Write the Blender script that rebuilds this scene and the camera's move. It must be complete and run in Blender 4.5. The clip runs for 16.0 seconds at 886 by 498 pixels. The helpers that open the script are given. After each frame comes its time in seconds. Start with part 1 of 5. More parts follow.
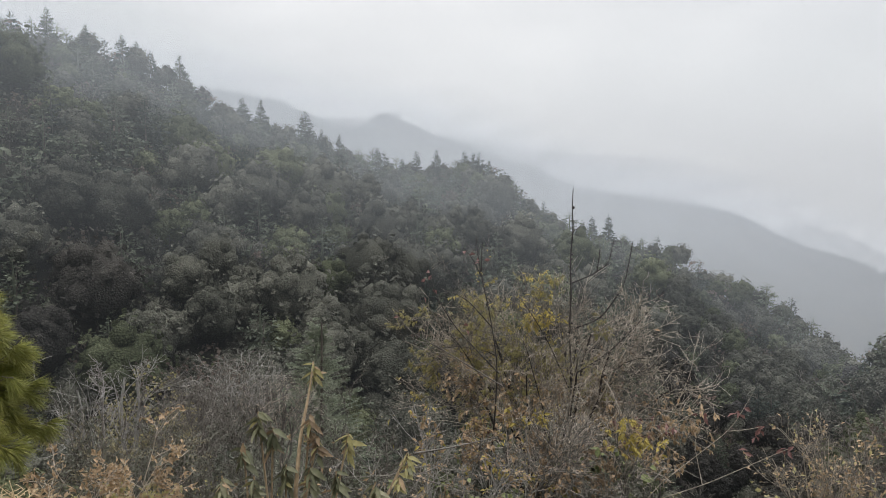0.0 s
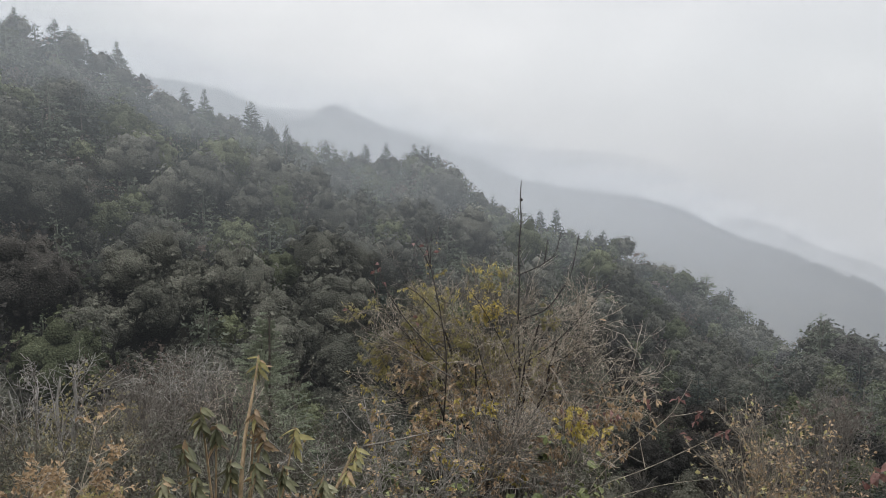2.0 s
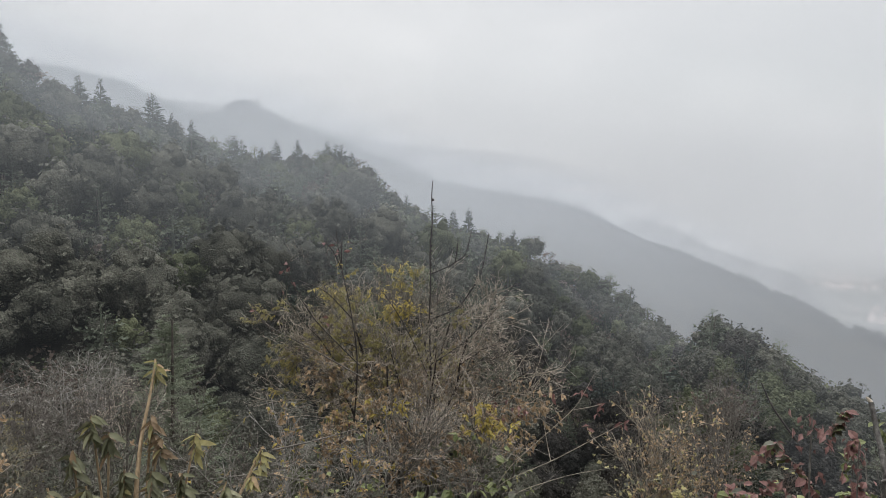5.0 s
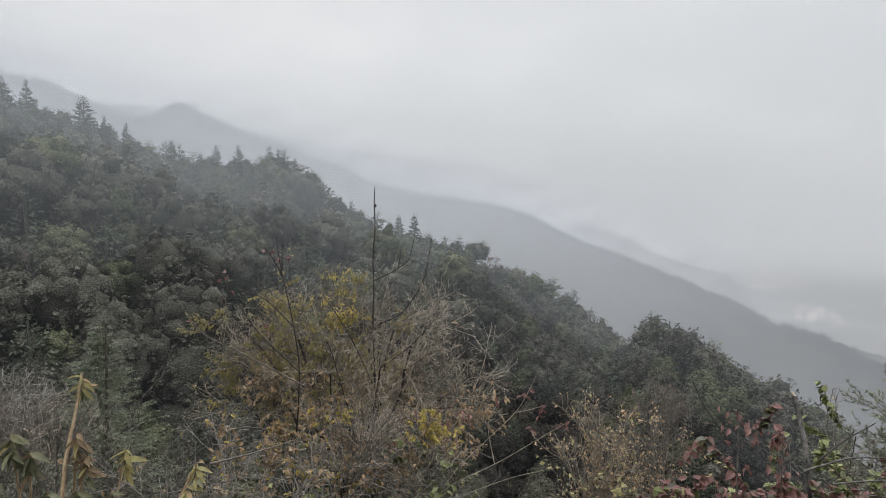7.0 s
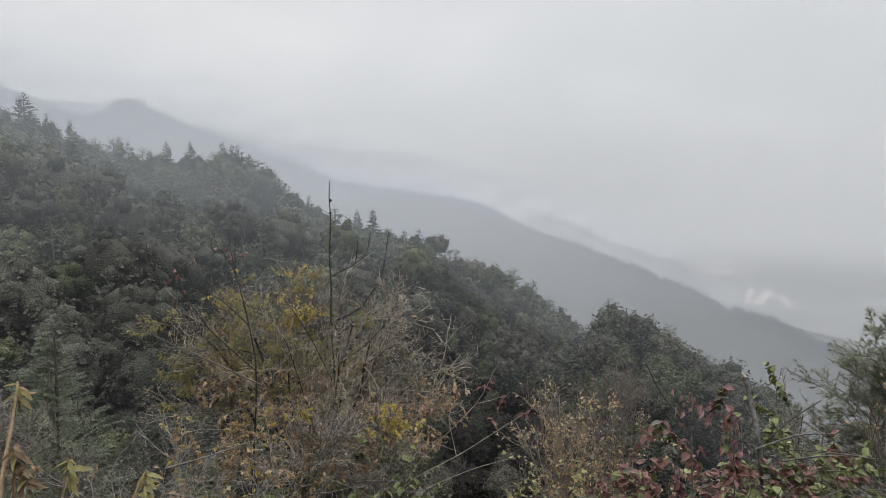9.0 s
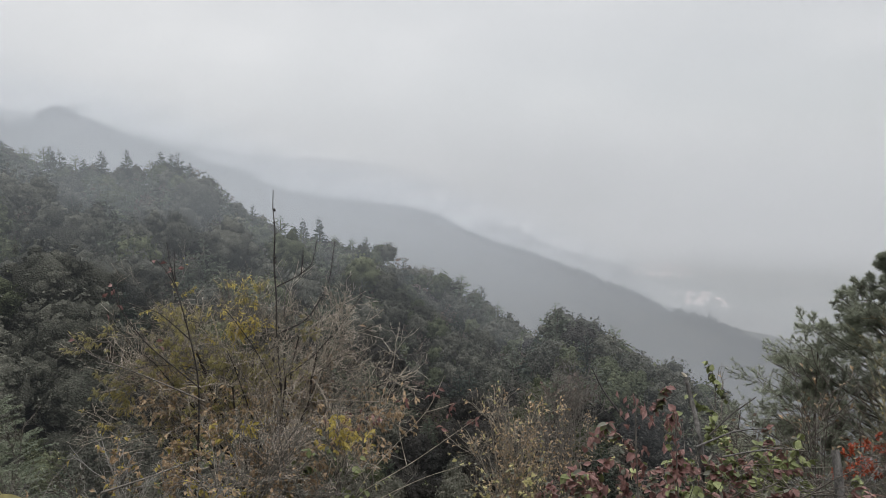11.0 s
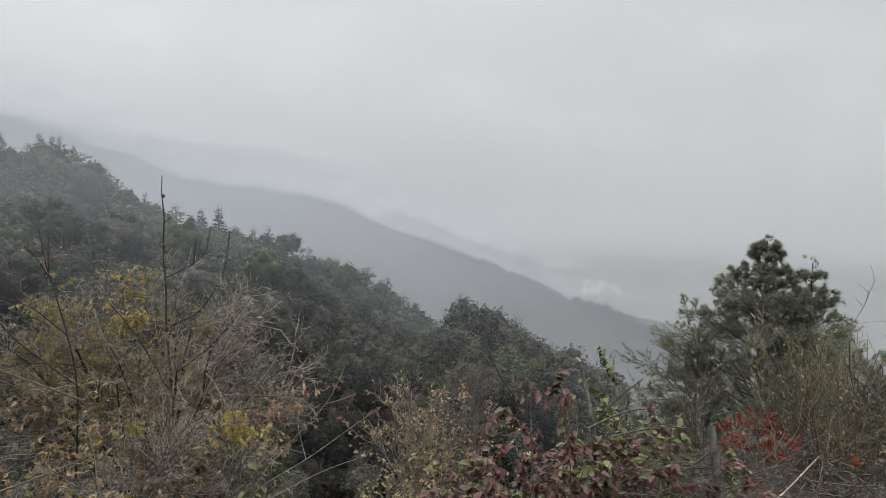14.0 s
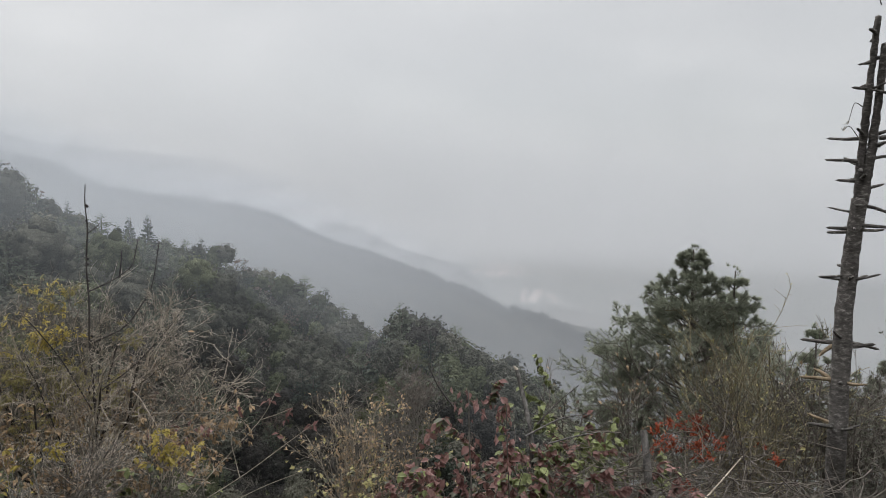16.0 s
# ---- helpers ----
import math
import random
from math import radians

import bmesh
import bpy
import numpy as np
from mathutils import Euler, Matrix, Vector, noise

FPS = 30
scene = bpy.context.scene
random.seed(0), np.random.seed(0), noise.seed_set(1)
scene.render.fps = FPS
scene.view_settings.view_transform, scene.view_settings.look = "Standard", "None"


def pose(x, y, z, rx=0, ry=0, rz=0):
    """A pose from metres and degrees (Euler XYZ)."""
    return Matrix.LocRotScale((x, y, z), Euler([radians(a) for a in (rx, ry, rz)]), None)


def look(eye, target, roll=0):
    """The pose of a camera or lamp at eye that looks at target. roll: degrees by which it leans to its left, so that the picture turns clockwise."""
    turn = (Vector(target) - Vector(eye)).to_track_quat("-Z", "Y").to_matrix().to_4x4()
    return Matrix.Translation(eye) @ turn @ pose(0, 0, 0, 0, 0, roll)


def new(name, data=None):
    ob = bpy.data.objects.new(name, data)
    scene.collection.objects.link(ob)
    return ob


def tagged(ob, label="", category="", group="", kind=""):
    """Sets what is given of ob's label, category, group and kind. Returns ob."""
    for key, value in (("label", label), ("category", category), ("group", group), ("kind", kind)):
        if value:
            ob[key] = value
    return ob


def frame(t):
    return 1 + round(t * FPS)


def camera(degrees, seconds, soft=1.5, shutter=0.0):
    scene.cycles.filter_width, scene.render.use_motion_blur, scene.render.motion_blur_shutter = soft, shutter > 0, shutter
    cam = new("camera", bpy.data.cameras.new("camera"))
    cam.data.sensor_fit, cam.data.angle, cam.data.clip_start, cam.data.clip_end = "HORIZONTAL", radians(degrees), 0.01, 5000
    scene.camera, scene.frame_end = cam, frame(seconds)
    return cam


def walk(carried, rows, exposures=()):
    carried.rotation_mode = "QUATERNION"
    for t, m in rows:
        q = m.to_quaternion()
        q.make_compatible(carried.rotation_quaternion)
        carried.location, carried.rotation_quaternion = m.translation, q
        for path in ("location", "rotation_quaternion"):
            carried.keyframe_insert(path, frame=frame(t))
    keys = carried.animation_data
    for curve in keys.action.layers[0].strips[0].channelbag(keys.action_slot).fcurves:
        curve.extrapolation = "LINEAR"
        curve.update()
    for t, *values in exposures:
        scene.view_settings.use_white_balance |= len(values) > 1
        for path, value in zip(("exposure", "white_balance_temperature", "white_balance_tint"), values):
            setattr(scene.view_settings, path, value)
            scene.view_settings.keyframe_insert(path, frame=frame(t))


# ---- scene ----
EYE = Vector((0, 0, 1.6))

# ---------------------------------------------------------------- camera
# seconds, heading (to the right of +y), tilt up, roll in degrees; shift of the eye in metres
PATH = [
    (0, -17.13, -5.07, -0.28, -0.051, 0.005, 0.005),
    (0.5, -16.04, -5.14, -0.21, -0.050, 0.006, 0.001),
    (1, -15.12, -5.36, -0.29, -0.049, 0.005, -0.003),
    (1.5, -13.99, -5.69, -0.61, -0.044, 0.007, -0.002),
    (2, -12.63, -5.72, -0.07, -0.047, 0.015, -0.004),
    (2.5, -11.21, -5.83, -0.15, -0.039, 0.009, -0.003),
    (3, -9.57, -5.78, 0.08, -0.032, 0.001, -0.001),
    (3.5, -8.22, -5.55, 0.29, -0.033, 0.006, -0.002),
    (4, -7.00, -5.64, 0.63, -0.033, 0.015, -0.005),
    (6.5, -1.40, -5.56, 0.53, -0.005, -0.006, -0.001),
    (7, 0.01, -5.15, 0.64, 0.000, 0.000, 0.000),
    (7.5, 1.03, -4.97, 0.59, 0.003, 0.007, -0.001),
    (8, 1.52, -5.25, 0.29, 0.007, 0.012, -0.001),
    (8.5, 2.48, -5.57, 0.44, 0.015, 0.021, -0.008),
    (9, 3.65, -5.73, -0.38, 0.021, 0.024, -0.006),
    (11.5, 9.49, -4.98, -0.61, 0.037, 0.032, -0.003),
    (12, 10.69, -4.95, -0.45, 0.047, 0.040, -0.009),
    (12.5, 12.09, -4.63, -0.50, 0.052, 0.040, -0.008),
    (13, 13.53, -4.90, -0.59, 0.060, 0.039, -0.011),
    (13.5, 15.10, -5.77, -0.92, 0.075, 0.050, -0.014),
    (14, 16.75, -5.99, 0.01, 0.074, 0.053, -0.020),
    (14.5, 18.39, -6.07, -0.06, 0.077, 0.054, -0.017),
    (15, 19.69, -5.51, 0.34, 0.076, 0.035, -0.015),
    (15.5, 20.73, -5.33, 0.36, 0.080, 0.048, -0.017),
    (16, 22.24, -5.08, 0.25, 0.081, 0.052, -0.016),
]
cam = camera(69.5, 16.0, soft=0.75)


def held(az, tilt, roll, x, y, z):
    a, e, eye = radians(az), radians(tilt), EYE + Vector((x, y, z))
    return look(eye, eye + Vector((math.sin(a) * math.cos(e), math.cos(a) * math.cos(e), math.sin(e))), ROLL * roll)


ROLL = 1
walk(cam, [(t, held(*row)) for t, *row in PATH], exposures=[(0, 0.0), (4, -0.06), (9, -0.14), (13, -0.19), (16, -0.2)])


# ---------------------------------------------------------------- world and sun
def node(nt, kind, **values):
    n = nt.nodes.new(kind)
    for k, v in values.items():
        if k in n.inputs:
            n.inputs[k].default_value = v
    return n


def ramp(nt, stops, fac=None):
    n = nt.nodes.new("ShaderNodeValToRGB")
    el = n.color_ramp.elements
    while len(el) < len(stops):
        el.new(0.5)
    for e, (p, c) in zip(el, stops):
        e.position, e.color = p, (*c, 1) if len(c) == 3 else c
    if fac is not None:
        nt.links.new(fac, n.inputs[0])
    return n


def mix(nt, a, b, fac, blend="MIX"):
    n = nt.nodes.new("ShaderNodeMix")
    n.data_type, n.blend_type = "RGBA", blend
    for sock, v in ((n.inputs[0], fac), (n.inputs[6], a), (n.inputs[7], b)):
        if isinstance(v, (int, float)):
            sock.default_value = v
        elif isinstance(v, tuple):
            sock.default_value = (*v, 1)
        else:
            nt.links.new(v, sock)
    return n.outputs[2]


SUN_AZ, SUN_EL = -18, 38
world = bpy.data.worlds.new("overcast")
scene.world = world
world.use_nodes = True
wt = world.node_tree
wt.nodes.clear()
sky = wt.nodes.new("ShaderNodeTexSky")
sky.sky_type, sky.sun_disc = "NISHITA", False
sky.sun_elevation, sky.sun_rotation = radians(SUN_EL), radians(SUN_AZ)
coord = wt.nodes.new("ShaderNodeTexCoord")
split = wt.nodes.new("ShaderNodeSeparateXYZ")
wt.links.new(coord.outputs["Generated"], split.inputs[0])
# an overcast dome: brighter towards the zenith than at the horizon
dome = ramp(wt, [(0.0, (0.283, 0.288, 0.293)), (0.12, (0.318, 0.320, 0.320)), (0.30, (0.375, 0.372, 0.368)),
                 (0.45, (0.50, 0.50, 0.50)), (0.62, (0.88, 0.88, 0.88)), (1.0, (1.75, 1.74, 1.73))], split.outputs[2])
flat = wt.nodes.new("ShaderNodeMapping")
flat.inputs["Scale"].default_value = (1, 1, 2.6)
wt.links.new(coord.outputs["Generated"], flat.inputs[0])
cloud = node(wt, "ShaderNodeTexNoise", Scale=2.8, Detail=5.0, Roughness=0.5)
wt.links.new(flat.outputs[0], cloud.inputs["Vector"])
tone = ramp(wt, [(0.3, (0.91, 0.915, 0.92)), (0.5, (1, 1, 1)), (0.7, (1.16, 1.15, 1.145))], cloud.outputs[0])
clouds = mix(wt, dome.outputs[0], tone.outputs[0], 1.0, "MULTIPLY")
# the sun behind the cloud: a soft brighter field round it
toward = wt.nodes.new("ShaderNodeVectorMath")
toward.operation = "DOT_PRODUCT"
toward.inputs[1].default_value = (math.sin(radians(SUN_AZ)) * math.cos(radians(SUN_EL)), math.cos(radians(SUN_AZ)) * math.cos(radians(SUN_EL)), math.sin(radians(SUN_EL)))
wt.links.new(coord.outputs["Generated"], toward.inputs[0])
veil = ramp(wt, [(0.45, (1, 1, 1)), (0.92, (1.09, 1.088, 1.085)), (1.0, (1.35, 1.34, 1.32))], toward.outputs["Value"])
clouds = mix(wt, clouds, veil.outputs[0], 1.0, "MULTIPLY")
thin = mix(wt, sky.outputs[0], (0.07, 0.07, 0.07), 1.0, "MULTIPLY")
both = mix(wt, clouds, thin, 0.08)
back = node(wt, "ShaderNodeBackground", Strength=2.2)
wt.links.new(both, back.inputs[0])
wout = wt.nodes.new("ShaderNodeOutputWorld")
wt.links.new(back.outputs[0], wout.inputs[0])

sun = new("sun", bpy.data.lights.new("sun", "SUN"))
sun.data.energy, sun.data.angle, sun.data.color = 1.0, radians(30), (1.0, 0.96, 0.90)
_a, _e = radians(SUN_AZ), radians(SUN_EL)
sun.matrix_world = look(Vector((math.sin(_a) * math.cos(_e), math.cos(_a) * math.cos(_e), math.sin(_e))) * 300, (0, 0, 0))


# ---------------------------------------------------------------- materials
def material(name):
    m = bpy.data.materials.new(name)
    m.use_nodes = True
    nt = m.node_tree
    bsdf = nt.nodes["Principled BSDF"]
    return m, nt, bsdf


def foliage(name, dark, mid, light, rough=0.55, through_light=0.2, patch=0.12, gloss=0.3, whorl=0.0):
    """Leaves: each one its own tone, each tree or bush a patch of tone, some light through the blade."""
    m, nt, b = material(name)
    geo = nt.nodes.new("ShaderNodeNewGeometry")
    tc = nt.nodes.new("ShaderNodeTexCoord")
    big = node(nt, "ShaderNodeTexNoise", Scale=patch, Detail=2.0)
    nt.links.new(geo.outputs["Position"], big.inputs["Vector"])
    info = nt.nodes.new("ShaderNodeObjectInfo")
    s = nt.nodes.new("ShaderNodeMath")
    s.operation = "MULTIPLY_ADD"
    nt.links.new(geo.outputs["Random Per Island"], s.inputs[0])
    s.inputs[1].default_value = 0.28
    t = nt.nodes.new("ShaderNodeMath")
    t.operation = "MULTIPLY_ADD"
    nt.links.new(big.outputs[0], t.inputs[0])
    t.inputs[1].default_value = 1.5
    t.inputs[2].default_value = -0.56
    u = nt.nodes.new("ShaderNodeMath")
    u.operation = "MULTIPLY_ADD"
    nt.links.new(info.outputs["Random"], u.inputs[0])
    u.inputs[1].default_value = 0.42
    nt.links.new(t.outputs[0], u.inputs[2])
    own = nt.nodes.new("ShaderNodeAttribute")
    own.attribute_name = "tree_tone"
    w = nt.nodes.new("ShaderNodeMath")
    w.operation = "ADD"
    nt.links.new(u.outputs[0], w.inputs[0])
    nt.links.new(own.outputs["Fac"], w.inputs[1])
    nt.links.new(w.outputs[0], s.inputs[2])
    c = ramp(nt, [(0.0, dark), (0.5, mid), (1.0, light)], s.outputs[0])
    fine = node(nt, "ShaderNodeTexNoise", Scale=60.0, Detail=2.0)
    nt.links.new(tc.outputs["Object"], fine.inputs["Vector"])
    spot = ramp(nt, [(0.35, (0.75, 0.75, 0.75)), (0.65, (1.1, 1.1, 1.1))], fine.outputs[0])
    col = mix(nt, c.outputs[0], spot.outputs[0], 1.0, "MULTIPLY")
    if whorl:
        # clusters of leaves; the shade in the hollows between them is put into the colour
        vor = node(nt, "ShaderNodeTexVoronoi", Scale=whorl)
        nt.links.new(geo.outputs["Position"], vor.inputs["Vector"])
        tuft_shade = ramp(nt, [(0.1, (1.2, 1.2, 1.2)), (0.45, (0.92, 0.92, 0.92)), (0.75, (0.62, 0.62, 0.62))], vor.outputs["Distance"])
        col = mix(nt, col, tuft_shade.outputs[0], 1.0, "MULTIPLY")
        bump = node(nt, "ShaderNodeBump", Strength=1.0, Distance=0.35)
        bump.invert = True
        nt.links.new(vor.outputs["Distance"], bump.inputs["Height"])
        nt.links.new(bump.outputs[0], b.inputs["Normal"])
    nt.links.new(col, b.inputs["Base Color"])
    b.inputs["Roughness"].default_value = rough
    b.inputs["Specular IOR Level"].default_value = gloss
    tr = nt.nodes.new("ShaderNodeBsdfTranslucent")
    nt.links.new(col, tr.inputs[0])
    ms = nt.nodes.new("ShaderNodeMixShader")
    ms.inputs[0].default_value = through_light
    nt.links.new(b.outputs[0], ms.inputs[1])
    nt.links.new(tr.outputs[0], ms.inputs[2])
    nt.links.new(ms.outputs[0], nt.nodes["Material Output"].inputs[0])
    return m


def bark(name, dark, light, scale=8.0, bump=0.4):
    m, nt, b = material(name)
    tc = nt.nodes.new("ShaderNodeTexCoord")
    mp = nt.nodes.new("ShaderNodeMapping")
    mp.inputs["Scale"].default_value = (1, 1, 0.35)
    nt.links.new(tc.outputs["Object"], mp.inputs[0])
    n1 = node(nt, "ShaderNodeTexNoise", Scale=scale, Detail=6.0, Roughness=0.65)
    n2 = node(nt, "ShaderNodeTexNoise", Scale=scale * 6, Detail=3.0)
    for n in (n1, n2):
        nt.links.new(mp.outputs[0], n.inputs["Vector"])
    c1 = ramp(nt, [(0.32, dark), (0.68, light)], n1.outputs[0])
    c2 = ramp(nt, [(0.3, (0.6, 0.6, 0.6)), (0.7, (1.15, 1.15, 1.15))], n2.outputs[0])
    nt.links.new(mix(nt, c1.outputs[0], c2.outputs[0], 1.0, "MULTIPLY"), b.inputs["Base Color"])
    bp = node(nt, "ShaderNodeBump", Strength=bump, Distance=0.01)
    nt.links.new(n2.outputs[0], bp.inputs["Height"])
    nt.links.new(bp.outputs[0], b.inputs["Normal"])
    b.inputs["Roughness"].default_value = 0.9
    b.inputs["Specular IOR Level"].default_value = 0.2
    return m


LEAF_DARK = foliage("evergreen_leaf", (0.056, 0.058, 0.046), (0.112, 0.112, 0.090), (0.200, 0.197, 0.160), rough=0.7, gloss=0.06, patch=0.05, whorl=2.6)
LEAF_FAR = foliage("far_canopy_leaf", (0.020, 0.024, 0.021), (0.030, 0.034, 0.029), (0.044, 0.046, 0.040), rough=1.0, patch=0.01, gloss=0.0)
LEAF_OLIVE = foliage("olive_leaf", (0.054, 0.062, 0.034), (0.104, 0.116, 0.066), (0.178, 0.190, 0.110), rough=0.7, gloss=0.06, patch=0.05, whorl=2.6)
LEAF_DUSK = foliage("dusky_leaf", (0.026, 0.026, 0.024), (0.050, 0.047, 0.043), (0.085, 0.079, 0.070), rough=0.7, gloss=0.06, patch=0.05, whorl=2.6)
LEAF_FIR = foliage("fir_needle", (0.026, 0.034, 0.026), (0.048, 0.059, 0.045), (0.080, 0.092, 0.068), rough=0.7, patch=0.08)
LEAF_SOFT = foliage("pale_pine_needle", (0.052, 0.063, 0.045), (0.088, 0.102, 0.072), (0.138, 0.154, 0.106), rough=0.7, patch=0.08)
NEEDLE_SOFT = foliage("soft_conifer_needle", (0.13, 0.148, 0.108), (0.21, 0.235, 0.172), (0.30, 0.325, 0.245), rough=0.7, patch=0.5, through_light=0.45)
LEAF_DRY = foliage("withered_leaf", (0.075, 0.058, 0.048), (0.135, 0.104, 0.085), (0.205, 0.160, 0.130), rough=0.8, patch=0.08)
LEAF_YELLOW = foliage("yellow_leaf", (0.26, 0.21, 0.055), (0.44, 0.36, 0.10), (0.60, 0.50, 0.17), through_light=0.5, patch=1.5)
LEAF_GREENISH = foliage("fading_green_leaf", (0.21, 0.19, 0.088), (0.37, 0.335, 0.155), (0.53, 0.485, 0.24), through_light=0.5, patch=1.5)
LEAF_RUST = foliage("rusty_leaf", (0.165, 0.118, 0.072), (0.32, 0.225, 0.135), (0.48, 0.36, 0.225), through_light=0.3, patch=2.0)
LEAF_RED = foliage("dull_red_leaf", (0.10, 0.048, 0.044), (0.19, 0.098, 0.088), (0.31, 0.19, 0.17), through_light=0.3, patch=2.0)
LEAF_SCARLET = foliage("scarlet_leaf", (0.13, 0.028, 0.015), (0.25, 0.052, 0.024), (0.38, 0.10, 0.045), through_light=0.3, patch=2.0)
LEAF_VINE = foliage("vine_leaf", (0.088, 0.104, 0.042), (0.17, 0.195, 0.080), (0.30, 0.33, 0.145), through_light=0.25, patch=2.0)
LEAF_WHORL = foliage("whorled_leaf", (0.075, 0.080, 0.045), (0.16, 0.16, 0.092), (0.32, 0.305, 0.20), through_light=0.2, patch=2.0)
LEAF_GREY = foliage("grey_green_leaf", (0.048, 0.049, 0.036), (0.090, 0.091, 0.068), (0.155, 0.155, 0.118), patch=1.5)
NEEDLE = foliage("pine_needle", (0.14, 0.154, 0.118), (0.245, 0.264, 0.20), (0.36, 0.38, 0.29), rough=0.5, through_light=0.35, patch=0.8)
NEEDLE_GOLD = foliage("yellow_green_pine_needle", (0.09, 0.105, 0.03), (0.21, 0.22, 0.052), (0.42, 0.40, 0.10), rough=0.5, patch=1.6)
BARK = bark("grey_brown_bark", (0.06, 0.052, 0.045), (0.17, 0.15, 0.13))
TWIG = bark("grey_twig_bark", (0.095, 0.085, 0.074), (0.215, 0.197, 0.175), 20)
TWIG_PALE = bark("pale_twig_bark", (0.19, 0.18, 0.165), (0.37, 0.355, 0.33), 20)
TWIG_DARK = bark("dark_twig_bark", (0.028, 0.024, 0.022), (0.075, 0.066, 0.06), 20)
STALK = bark("tan_stalk_bark", (0.28, 0.20, 0.12), (0.46, 0.36, 0.24), 20)
TWIG_TAN = bark("tan_twig_bark", (0.29, 0.252, 0.206), (0.55, 0.485, 0.405), 20)
TWIG_BROWN = bark("brown_twig_bark", (0.185, 0.160, 0.128), (0.42, 0.37, 0.30), 20)
TWIG_OLIVE = bark("olive_twig_bark", (0.12, 0.105, 0.068), (0.29, 0.255, 0.17), 20)


def soil():
    m, nt, b = material("leaf_littered_soil")
    geo = nt.nodes.new("ShaderNodeNewGeometry")
    n1 = node(nt, "ShaderNodeTexNoise", Scale=0.05, Detail=8.0, Roughness=0.7)
    n2 = node(nt, "ShaderNodeTexNoise", Scale=3.0, Detail=8.0, Roughness=0.7)
    for n in (n1, n2):
        nt.links.new(geo.outputs["Position"], n.inputs["Vector"])
    c1 = ramp(nt, [(0.35, (0.020, 0.020, 0.017)), (0.55, (0.030, 0.029, 0.024)), (0.7, (0.046, 0.041, 0.033))], n1.outputs[0])
    c2 = ramp(nt, [(0.3, (0.55, 0.55, 0.55)), (0.7, (1.35, 1.3, 1.2))], n2.outputs[0])
    # pale dry fields on the valley floor, their colour also lifted in place of haze
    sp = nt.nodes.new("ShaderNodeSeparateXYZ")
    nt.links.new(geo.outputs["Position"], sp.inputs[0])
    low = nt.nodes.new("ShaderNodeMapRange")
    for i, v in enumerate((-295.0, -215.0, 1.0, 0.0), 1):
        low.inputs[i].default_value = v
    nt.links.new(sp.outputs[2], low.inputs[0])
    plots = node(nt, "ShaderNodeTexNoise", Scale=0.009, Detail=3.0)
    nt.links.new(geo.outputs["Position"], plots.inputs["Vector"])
    hazed_field = ramp(nt, [(0.35, (0.065, 0.07, 0.062)), (0.55, (0.085, 0.088, 0.080)), (0.70, (0.12, 0.115, 0.105))], plots.outputs[0])
    ground = mix(nt, mix(nt, c1.outputs[0], c2.outputs[0], 1.0, "MULTIPLY"), hazed_field.outputs[0], low.outputs[0])
    nt.links.new(ground, b.inputs["Base Color"])
    bp = node(nt, "ShaderNodeBump", Strength=0.8, Distance=0.1)
    nt.links.new(n2.outputs[0], bp.inputs["Height"])
    nt.links.new(bp.outputs[0], b.inputs["Normal"])
    b.inputs["Roughness"].default_value = 0.95
    b.inputs["Specular IOR Level"].default_value = 0.05
    return m


def mist(name, size, tint):
    """Thin mist: lets most light through and scatters the skylight; its density lies on the sheet."""
    m, nt, b = material(name)
    nt.nodes.remove(b)
    geo = nt.nodes.new("ShaderNodeNewGeometry")
    thick = nt.nodes.new("ShaderNodeAttribute")
    thick.attribute_name = "mist_density"
    n = node(nt, "ShaderNodeTexNoise", Scale=5.0 / size, Detail=3.0, Roughness=0.5)
    nt.links.new(geo.outputs["Position"], n.inputs["Vector"])
    wisp = ramp(nt, [(0.3, (0.96, 0.96, 0.96)), (0.7, (1.04, 1.04, 1.04))], n.outputs[0])
    al = nt.nodes.new("ShaderNodeMath")
    al.operation = "MULTIPLY"
    nt.links.new(thick.outputs["Fac"], al.inputs[0])
    nt.links.new(wisp.outputs[0], al.inputs[1])
    d = nt.nodes.new("ShaderNodeBsdfDiffuse")
    d.inputs[0].default_value = (*tint, 1)
    up = nt.nodes.new("ShaderNodeCombineXYZ")
    up.inputs[2].default_value = 1.0
    nt.links.new(up.outputs[0], d.inputs["Normal"])
    t = nt.nodes.new("ShaderNodeBsdfTransparent")
    ms = nt.nodes.new("ShaderNodeMixShader")
    nt.links.new(al.outputs[0], ms.inputs[0])
    nt.links.new(t.outputs[0], ms.inputs[1])
    nt.links.new(d.outputs[0], ms.inputs[2])
    nt.links.new(ms.outputs[0], nt.nodes["Material Output"].inputs[0])
    return m


# ---------------------------------------------------------------- mesh tools
def mesh(name, v, quads=None, tris=None, smooth=False):
    v = np.asarray(v, np.float32).reshape(-1, 3)
    q = np.zeros((0, 4), np.int32) if quads is None else np.asarray(quads, np.int32).reshape(-1, 4)
    t = np.zeros((0, 3), np.int32) if tris is None else np.asarray(tris, np.int32).reshape(-1, 3)
    me = bpy.data.meshes.new(name)
    me.vertices.add(len(v))
    me.vertices.foreach_set("co", v.ravel())
    loops = np.concatenate([q.ravel(), t.ravel()]).astype(np.int32)
    me.loops.add(len(loops))
    me.loops.foreach_set("vertex_index", loops)
    me.polygons.add(len(q) + len(t))
    start = np.concatenate([np.arange(len(q)) * 4, len(q) * 4 + np.arange(len(t)) * 3]).astype(np.int32)
    me.polygons.foreach_set("loop_start", start)
    me.polygons.foreach_set("use_smooth", np.full(len(q) + len(t), smooth))
    me.update(calc_edges=True)
    return me


